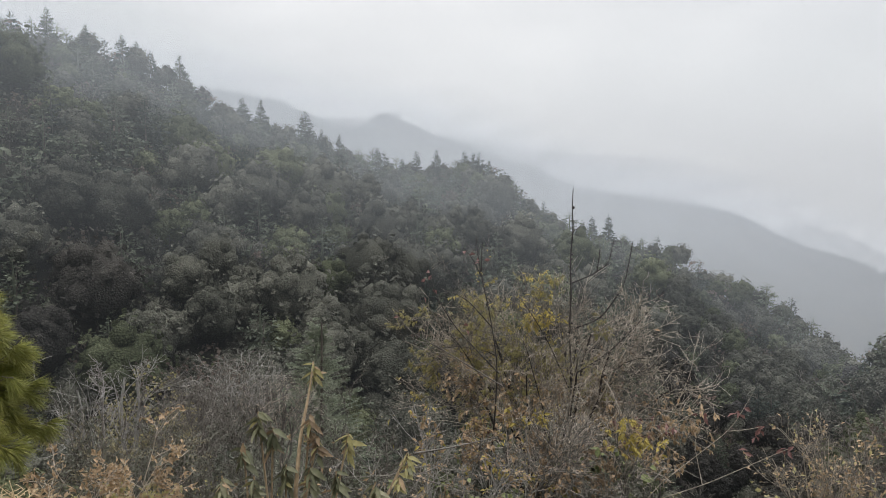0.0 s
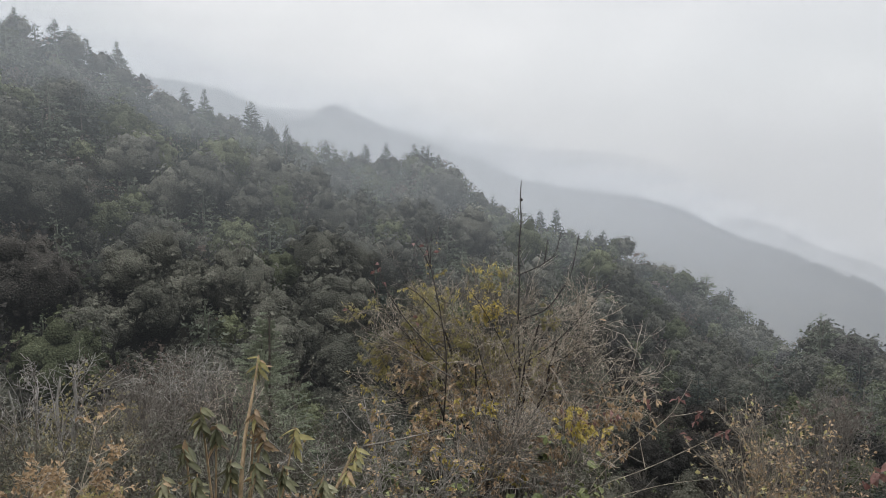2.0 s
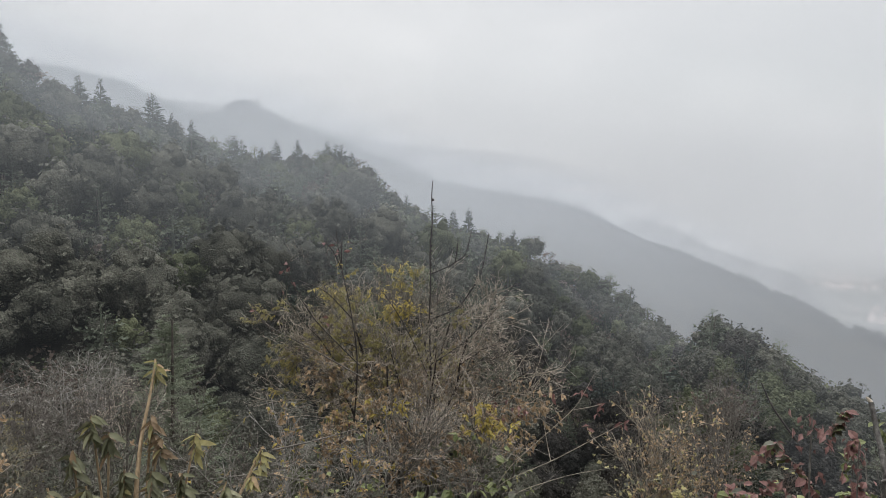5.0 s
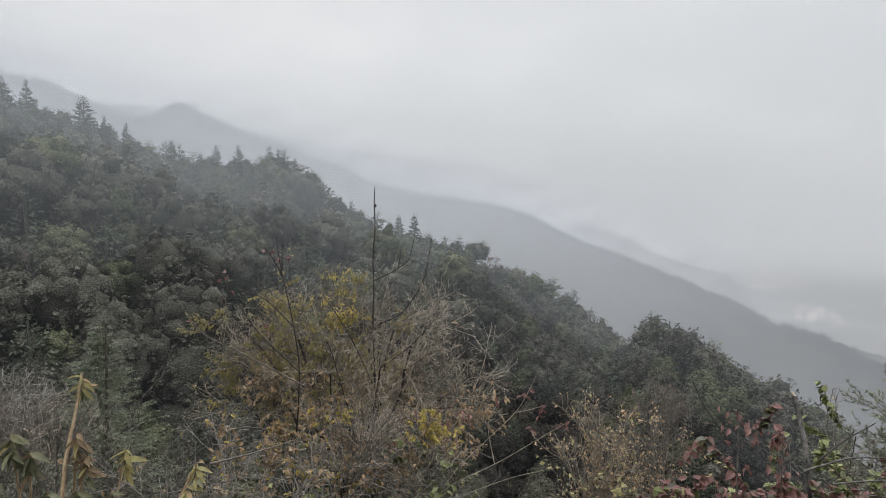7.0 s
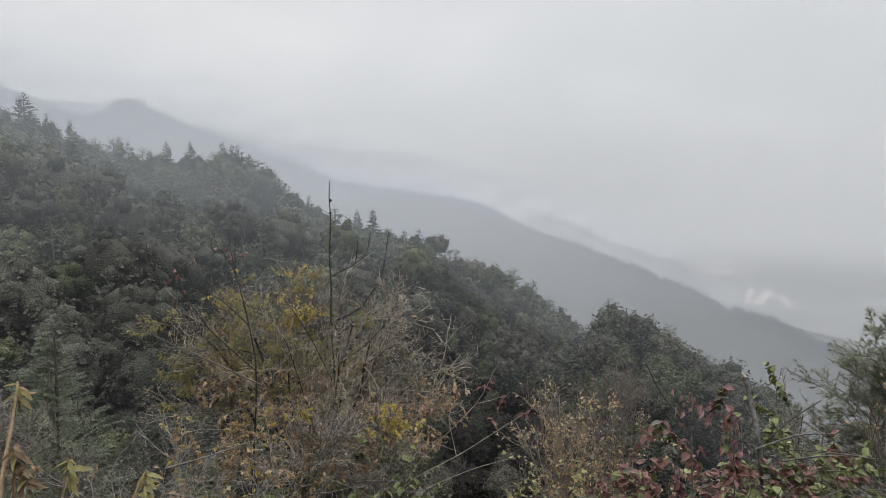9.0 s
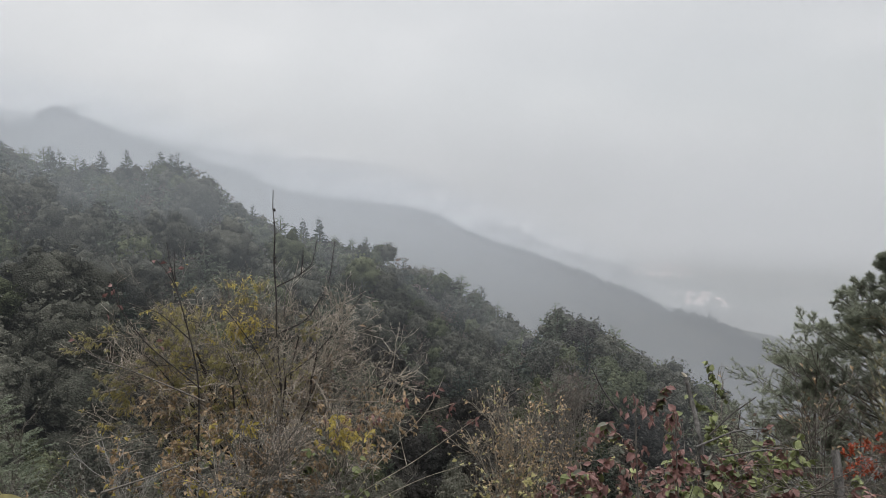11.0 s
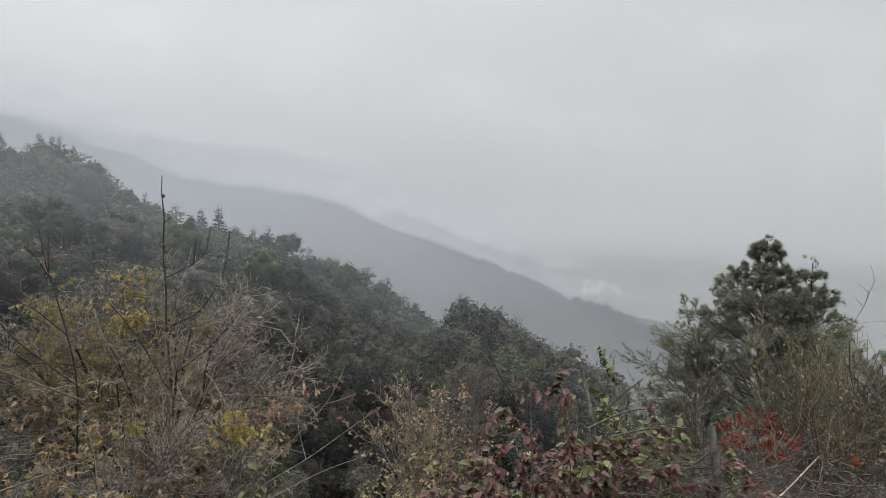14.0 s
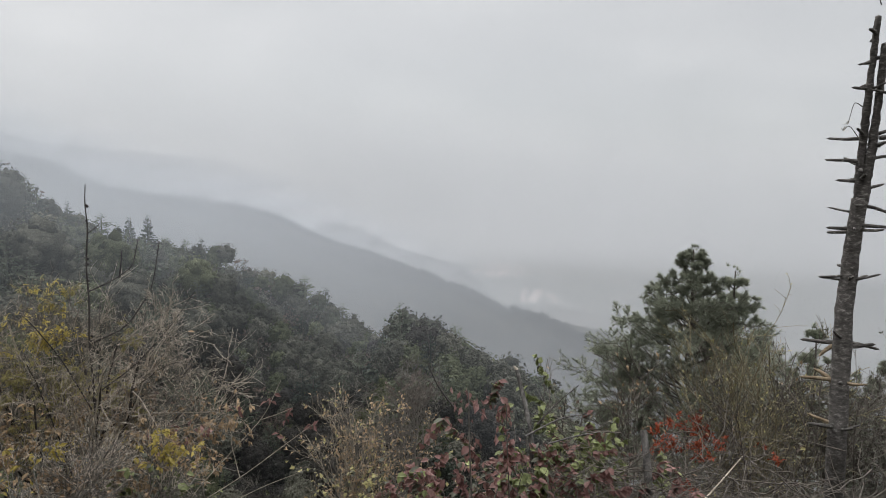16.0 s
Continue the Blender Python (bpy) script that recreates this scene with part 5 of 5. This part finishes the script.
def snag():
    """The dead forked trunk with whorls of broken branch stubs."""
    rng = np.random.default_rng(91)
    m, nt, bs = material("weathered_dead_bark")
    tc = nt.nodes.new("ShaderNodeTexCoord")
    mp = nt.nodes.new("ShaderNodeMapping")
    mp.inputs["Scale"].default_value = (1, 1, 2.2)
    nt.links.new(tc.outputs["Object"], mp.inputs[0])
    n1 = node(nt, "ShaderNodeTexNoise", Scale=22.0, Detail=6.0, Roughness=0.7)
    n2 = node(nt, "ShaderNodeTexNoise", Scale=4.0, Detail=3.0)
    for n in (n1, n2):
        nt.links.new(mp.outputs[0], n.inputs["Vector"])
    c = ramp(nt, [(0.36, (0.034, 0.031, 0.029)), (0.54, (0.080, 0.074, 0.069)), (0.70, (0.25, 0.24, 0.225))], n1.outputs[0])
    c2 = ramp(nt, [(0.3, (0.7, 0.68, 0.66)), (0.7, (1.2, 1.2, 1.2))], n2.outputs[0])
    nt.links.new(mix(nt, c.outputs[0], c2.outputs[0], 1.0, "MULTIPLY"), bs.inputs["Base Color"])
    bp = node(nt, "ShaderNodeBump", Strength=0.7, Distance=0.012)
    nt.links.new(n1.outputs[0], bp.inputs["Height"])
    nt.links.new(bp.outputs[0], bs.inputs["Normal"])
    bs.inputs["Roughness"].default_value = 0.9
    base = foot(54.9, 5.5)
    root = thing("dead_tree", base, "dead forked trunk with speckled grey bark and whorls of broken stubs", "dead tree")
    z = lambda az, el, d=5.5: at(az, el, d) - base

    def trunk(name, pts, r0, r1):
        p = np.array(pts)
        u = np.linspace(0, 1, 40)
        q = np.stack([np.interp(u, np.linspace(0, 1, len(p)), p[:, i]) for i in range(3)], -1)
        r = np.linspace(r0, r1, 40) * (1 + 0.05 * rng.normal(size=40))
        v, qq = tubes(q[None], r[None], 14)
        v += rng.normal(0, 0.0022, v.shape)
        top = np.arange(39 * 14, 40 * 14)
        g = Geo().add(np.vstack([v, q[-1] + [0, 0, 0.01]]), qq, np.stack([top, np.roll(top, -1), np.full(14, len(v))], -1))
        return part(name, g.mesh(name, True), m, root)

    trunk("trunk", [(0, 0, -0.1), z(54.8, -18.5), z(54.75, -9), z(55.0, -4.5), z(55.3, -0.5)], 0.066, 0.048)
    trunk("fork", [z(55.2, -0.9), z(55.25, 3), z(55.5, 8), z(55.75, 12.3)], 0.033, 0.017)
    trunk("fork", [z(55.5, -0.9), z(55.85, 3), z(56.1, 7), z(56.25, 10.4)], 0.033, 0.020)
    wood = bark("broken_wood", (0.15, 0.11, 0.07), (0.34, 0.27, 0.19), 14)
    for az, el, n, ln in ((55.7, 11.0, 2, 0.06), (55.6, 9.3, 3, 0.06), (55.5, 7.2, 3, 0.07), (55.3, 4.0, 4, 0.17), (55.2, 2.0, 5, 0.17), (55.3, 0.6, 4, 0.13), (55.15, -1.2, 4, 0.15),
                          (55.1, -2.7, 6, 0.20), (54.85, -6.5, 6, 0.21), (54.75, -11.0, 5, 0.18), (54.75, -14.2, 6, 0.24), (54.8, -17.5, 5, 0.2), (56.3, 3.6, 3, 0.1), (56.8, 7.2, 3, 0.1)):
        c = z(az, el)
        a0 = rng.uniform(0, 6.28)
        for k in range(n):
            a = a0 + k * 6.28 / n + rng.normal(0, 0.25)
            way = np.array([math.cos(a), math.sin(a), rng.uniform(-0.08, 0.3)])
            length = ln * rng.uniform(0.5, 1.1) + 0.05
            p = paths(rng, (c + [0, 0, rng.normal(0, 0.02)])[None], way[None], length, 5, 0.08, 0.0)
            r = np.linspace(0.017, 0.010, 5)[None] * rng.uniform(0.6, 1.1)
            v, q = tubes(p, r, 6)
            torn = el < -10 and rng.random() < 0.5
            g = Geo().add(np.vstack([v, p[0, -1] + way * 0.02]), q, np.stack([np.arange(24, 30), np.roll(np.arange(24, 30), -1), np.full(6, 30)], -1))
            part("broken_branch", g.mesh("broken_branch", True), wood if torn else m, root, "torn pale wood" if torn else "")
    for pts in ([(54.6, -11.2), (53.8, -11.8), (53.3, -12.4)], [(54.6, -14.4), (53.6, -13.6), (53.0, -13.4)]):
        limb("torn_branch", [z(*q) for q in pts], 0.022, 0.008, wood, root, 6, "torn pale wood")
    # thin dry shoots that end in tufts of needles
    for pts in ([(55.3, 6.0), (54.6, 6.6), (54.3, 5.0)], [(55.9, 13.0), (55.5, 14.3), (54.9, 14.9)], [(55.2, 3.6), (54.4, 4.9), (54.0, 4.5)]):
        shoot = limb("dry_shoot", [z(*q) for q in pts], 0.004, 0.0015, TWIG_DARK, root)
        part("needle_tuft", mesh("needle_tuft", *needles(rng, np.array([z(*pts[-1])]), [[-0.5, 0, 0.5]], 16, 0.06, 0.0015, 0.9)), TWIG_TAN, shoot)


snag()


# -- bushes on the right
b = foot(48.6, 6.6)
shrub("bare_bush", "bare yellowish bush of upright twigs before the pine", "bush", 101, b, rise(b, -12.2), 28, 0.15, TWIG_OLIVE,
      (("foliage", LEAF_GREENISH, 1100, 0.04, 0.4, ""),), 9, 6, 0.010, finest=0.0024)
b = foot(41.0, 6.4)
shrub("bare_bush", "bare grey bush of arching twigs", "bush", 102, b, rise(b, -14.0), 13, 0.25, BARK, (("foliage", LEAF_RUST, 260, 0.05, 0.5, ""),), 9, 6, 0.009, finest=0.0024)
b = foot(51.5, 6.3)
shrub("bare_bush", "bare brown bush with a few olive leaves", "bush", 103, b, rise(b, -12.5), 14, 0.22, BARK, (("foliage", LEAF_GREY, 900, 0.045, 0.5, ""),), 9, 6, 0.009, finest=0.0024)
b = foot(56.5, 6.6)
shrub("bare_bush", "grey bush with small dull leaves", "bush", 104, b, rise(b, -13), 12, 0.25, BARK, (("foliage", LEAF_GREY, 700, 0.045, 0.5, ""),), 9, 6, 0.009)
for az, d, el, w in ((57.0, 7.6, -13.0, 0.9), (52.0, 7.8, -13.6, 0.8)):
    b = foot(az, d)
    dome_shrub("bare_bush", "twiggy grey bush with small dull leaves behind the dead trunk", "bush", 108 + int(az), b, at(az, el - 7, d) - b, (w, 0.7, 0.95), 5, 30, (8, 5, 1), (BARK, TWIG),
               (("foliage", LEAF_GREY, 2600, 0.05, 0.45, "", clumps(41, 30, 0.4)),), 0.012)
b = foot(44.4, 5.6)
shrub("red_leaved_bush", "low bush with scarlet autumn leaves", "bush", 105, b, rise(b, -18.9), 10, 0.22, TWIG,
      (("foliage", LEAF_SCARLET, 5200, 0.045, 0.4, "scarlet leaves"),), 7, 5, 0.007, zcut=rise(b, -21.3), droop=0.35, up=0.2)
b = foot(15.0, 6.8)
shrub("dry_bush", "dry bush with rust-brown leaves", "bush", 106, b, rise(b, -19.3), 14, 0.17, TWIG_BROWN,
      (("rusty_foliage", LEAF_RUST, 1100, 0.045, 0.5, "rusty leaves"), ("foliage", LEAF_GREENISH, 250, 0.05, 0.5, "")), 10, 7, 0.009)
b = foot(18.5, 7.0)
shrub("dry_bush", "dry bush with rust-brown leaves among grey twigs", "bush", 107, b, rise(b, -19.8), 13, 0.25, TWIG,
      (("rusty_foliage", LEAF_RUST, 1100, 0.045, 0.5, "rusty leaves"), ("foliage", LEAF_GREY, 250, 0.05, 0.5, "")), 10, 7, 0.009)


def red_shoots():
    """Two upright shoots hung with drooping dull-red leaves."""
    rng = np.random.default_rng(111)
    leaf = mesh("leaf", *blades(np.random.default_rng(5), np.zeros((1, 3)), [[1, 0, -0.1]], 0.052, 0.45, 0.12, 0.15, 0.05))
    for az, el, d in ((25.6, -17.4, 3.26), (28.9, -18.6, 3.7)):
        base = foot(az + 0.6, d)
        root = thing("red_leaved_shoot", base, "upright shoot hung with drooping dull red leaves", "shrub")
        tip = at(az, el, d) - base
        stalk = limb("stem", [(0, 0, 0), tip * [0.3, 0.3, 0.5], tip * [0.9, 0.9, 0.85], tip], 0.005, 0.003, TWIG, root)
        for k in range(34):
            f = rng.uniform(0.0, 1.0) ** 1.6
            o = part("leaf", leaf, LEAF_RED, stalk)
            s = rng.uniform(0.6, 1.2)
            o.matrix_basis = Matrix.LocRotScale(tip - np.array([rng.normal(0, 0.04), rng.normal(0, 0.04), 0.42 * f]), Euler((rng.uniform(-0.4, 0.4), rng.uniform(0.1, 1.25), rng.uniform(0, 6.28))), (s, s, s))


red_shoots()


def sticks():
    """Broken sticks and the cut stem in the brush."""
    rng = np.random.default_rng(121)
    m = bark("lichened_bark", (0.016, 0.015, 0.014), (0.20, 0.19, 0.18), 26)
    pale = bark("pale_dead_wood", (0.26, 0.22, 0.17), (0.50, 0.45, 0.38), 16)
    base = foot(31.2, 5.2)
    root = thing("broken_stem", base, "broken upright stem with speckled grey bark", "stump")
    z = lambda az, el, d: at(az, el, d) - base
    broken = limb("stem", [(0, 0, 0), z(31.0, -21, 5.2), z(30.2, -18, 5.3), z(29.55, -15.6, 5.3)], 0.022, 0.016, m, root, 10)
    limb("torn_top", [z(29.56, -15.62, 5.3), z(29.35, -15.35, 5.3), z(29.2, -15.3, 5.3)], 0.015, 0.006, pale, broken, 7, "torn pale top")
    base = foot(41.0, 4.5)
    root = thing("broken_stem", base, "mossy broken stump among the dry brush", "stump")
    z = lambda az, el, d: at(az, el, d) - base
    limb("stem", [(0, 0, 0), z(41.2, -24, 4.5), z(40.9, -21.5, 4.5), z(40.6, -19.7, 4.5)], 0.030, 0.022, m, root, 10)
    one = lambda name, label, a, b, r, mat: (lambda base: limb("wood", [(0, 0, 0), (np.array(b) - a) * 0.5 + rng.normal(0, 0.02, 3), np.array(b) - a], r, r * 0.45, mat, thing(name, a, label, "stick")))(None)
    for name, label, p, q, r, mat in (
            ("dry_stick", "pale dry stick leaning over the brush", at(44.2, -26, 4.2), at(48.4, -20.6, 4.6), 0.007, pale),
            ("dry_stick", "thin dark twig rising from the bank", at(24.8, -19.5, 3.6), at(21.9, -15.4, 3.6), 0.006, TWIG_DARK),
            ("dry_stick", "grey broken stick in the brush pile", at(30.5, -21.0, 4.4), at(35.8, -18.9, 4.8), 0.007, m),
            ("dry_stick", "grey broken stick in the brush pile", at(32.5, -21.5, 4.3), at(37.0, -20.2, 4.6), 0.006, m),
            ("dry_stick", "dark twig leaning from the brush pile", at(31.5, -20.0, 4.6), at(35.0, -16.6, 4.9), 0.006, TWIG_DARK),
            ("dry_stick", "long bare pale branch lying across the shrubs", at(-20.5, -22.6, 4.5), at(-12.8, -21.3, 4.9), 0.007, TWIG)):
        one(name, label, p, q, r, mat)
    # the tangle of fallen dry twigs
    for az, d, el in ((38, 4.5, -22.5), (44, 4.4, -22.8), (50, 4.4, -22.2), (55, 4.5, -21), (-20, 4.7, -23), (-13, 4.8, -23), (-5, 4.9, -23), (-27, 5.0, -23)):
        c = at(az, el - 3.2, d)
        n = 200 if az > 0 else 55
        st = c + rng.normal(0, 0.35, (n, 3)) * [1, 1, 0.35]
        p = paths(rng, st, rng.normal(0, 1, (n, 3)) * [1, 1, 0.28], rng.uniform(0.25, 0.8, n), 5, 0.22, -0.05)
        r = rng.uniform(0.0018, 0.0045, (n, 1)) * np.linspace(1, 0.4, 5)
        o = new("brushwood", mesh("brushwood", *tubes(p, r, 4), smooth=True))
        o.data.materials.append(TWIG if az < 0 else BARK)
        tagged(o, "tangle of fallen dry grey twigs on the bank", "brushwood", kind="stuff")


sticks()

# -- thickets on the left
for k, (az, d, el, mat, lm, n) in enumerate(((-46, 9.0, -17.0, BARK, LEAF_GREY, 1300), (-41, 10, -18.0, BARK, LEAF_GREY, 1500), (-36, 10.5, -18.5, BARK, LEAF_GREY, 1400), (-31, 9.5, -19.5, BARK, LEAF_GREY, 1100),
                                             (-26, 8.5, -20.5, BARK, LEAF_GREY, 700), (-49.5, 5.4, -19.0, TWIG_TAN, LEAF_RUST, 1700), (-46, 5.2, -22.5, TWIG_TAN, LEAF_GREENISH, 900), (-43.5, 7.5, -20.5, BARK, LEAF_GREY, 900),
                                             (-21, 8.5, -20.5, BARK, LEAF_GREY, 600), (-38.5, 7.0, -22.0, BARK, LEAF_GREY, 700))):
    b = foot(az, d)
    shrub("thicket_bush", "twiggy grey bush with small %s leaves" % ("rusty" if lm is LEAF_RUST else "dull green"), "bush", 130 + k, b, rise(b, el), 11, 0.34, mat,
          (("foliage", lm, int(n * 2.6), 0.06 if d > 6 else 0.05, 0.5, ""),), 9, 7, 0.010, finest=0.0026 if d > 6 else 0.002, wig=0.2, group="thicket on the near slope")
for k, (az, d, el, w, up_, mats, limbs, counts, words) in enumerate((
        (-45.4, 15, -13.2, 1.45, 0.75, (TWIG_PALE, TWIG), 18, (6, 4, 0), "leafless tree of a few crooked whitish limbs"),
        (-35.4, 17, -14.2, 1.55, 0.95, (TWIG_PALE, TWIG), 26, (8, 5, 2), "leafless tree with a dense dome of pale crooked twigs"),
        (-39.6, 15, -15.8, 1.45, 0.9, (TWIG,), 24, (8, 5, 2), "leafless tree with a dense dome of grey crooked twigs"),
        (-32.6, 16, -16.0, 1.2, 0.8, (TWIG, TWIG_TAN), 20, (8, 5, 1), "leafless tree with a dome of grey twigs"),
        (-43.6, 12, -17.6, 1.3, 0.8, (TWIG_OLIVE, TWIG), 22, (8, 5, 1), "leafless tree with a dome of olive-grey twigs"),
        (18.8, 22, -15.6, 1.7, 1.2, (TWIG,), 22, (8, 5, 1), "leafless tree with a crown of fine grey twigs"),
        (14.0, 21, -18.6, 1.5, 1.1, (TWIG,), 20, (8, 5, 1), "leafless tree with a crown of fine grey twigs"))):
    b = foot(az, d)
    top = np.array([0, 0, rise(b, el)])
    dome_shrub("bare_tree", words, "tree", 150 + k, b, top - [0, 0, up_], (w, w, up_), 4, limbs, counts, mats, thick=0.05, finest=0.0048, wig=3.5)


def gully_trees():
    """A small yellow-green tree and a brown twiggy one in the gully."""
    for az, d, el, w, mat, name, label in ((-42.2, 26, -13.5, 1.5, LEAF_GREENISH, "small_tree", "small yellow-green tree in the gully"), (-38.3, 32, -12.9, 1.9, LEAF_DRY, "withered_tree", "brown withered tree with a soft rounded crown in the gully"),
                                           (-43.6, 28, -15.2, 1.6, LEAF_OLIVE, "small_tree", "small olive green tree in the gully")):
        b = foot(az, d)
        h = rise(b, el)
        root = thing(name, b, label, "tree")
        rng = np.random.default_rng(180 + int(d))
        part("trunk", mesh("trunk", *stem(rng, h * 0.8, 0.09, 3, 6, 0.03), smooth=True), BARK, root)
        twigs, leaves = bare_crown(rng, h * 0.55, w, 10, 8, 6, 5200, 0.13)
        lift = [0, 0, h - leaves[0][:, 2].max()]
        part("branchwork", mesh("branchwork", twigs[0] + lift, twigs[1], twigs[2], smooth=True), TWIG, root, kind="stuff")
        part("foliage", mesh("foliage", leaves[0] + lift, leaves[1]), mat, root, kind="stuff")


gully_trees()


def near_conifer():
    """The pale green conifer that stands alone in the gully."""
    for az, d, el, w in ((-28.7, 36, -11.0, 5.6),):
        b = foot(az, d)
        h = rise(b, el)
        root = thing("soft_pine_tree", b, "pale green conifer with soft sweeping boughs in the gully", "tree")
        rng = np.random.default_rng(171)
        part("trunk", mesh("trunk", *stem(rng, h, 0.16, 0, 6, 0.02), smooth=True), BARK, root)
        part("crown", mesh("crown", *fir_crown(rng, h, w, 42, 24, 16, 0.34, 4, 0.3)), NEEDLE_SOFT, root)


near_conifer()


def straw():
    rng = np.random.default_rng(161)
    base = foot(-53.5, 2.6)
    base[2] = at(-52, -24.0, 2.6)[2]
    n = 260
    st = rng.normal(0, 0.05, (n, 3)) * [1.6, 1, 0.15]
    p = paths(rng, st, rng.normal(0, 1, (n, 3)) * [1, 1, 0.3] + [0, 0, 0.2], rng.uniform(0.03, 0.10, n), 4, 0.15, -0.2)
    o = new("dry_grass", mesh("dry_grass", *tubes(p, 0.0016 * np.ones((n, 4)), 3), smooth=True))
    o.location = base
    o.data.materials.append(bark("straw", (0.36, 0.27, 0.15), (0.58, 0.47, 0.30), 30))
    tagged(o, "heap of pale dry straw on the bank", "dry grass", kind="stuff")


straw()
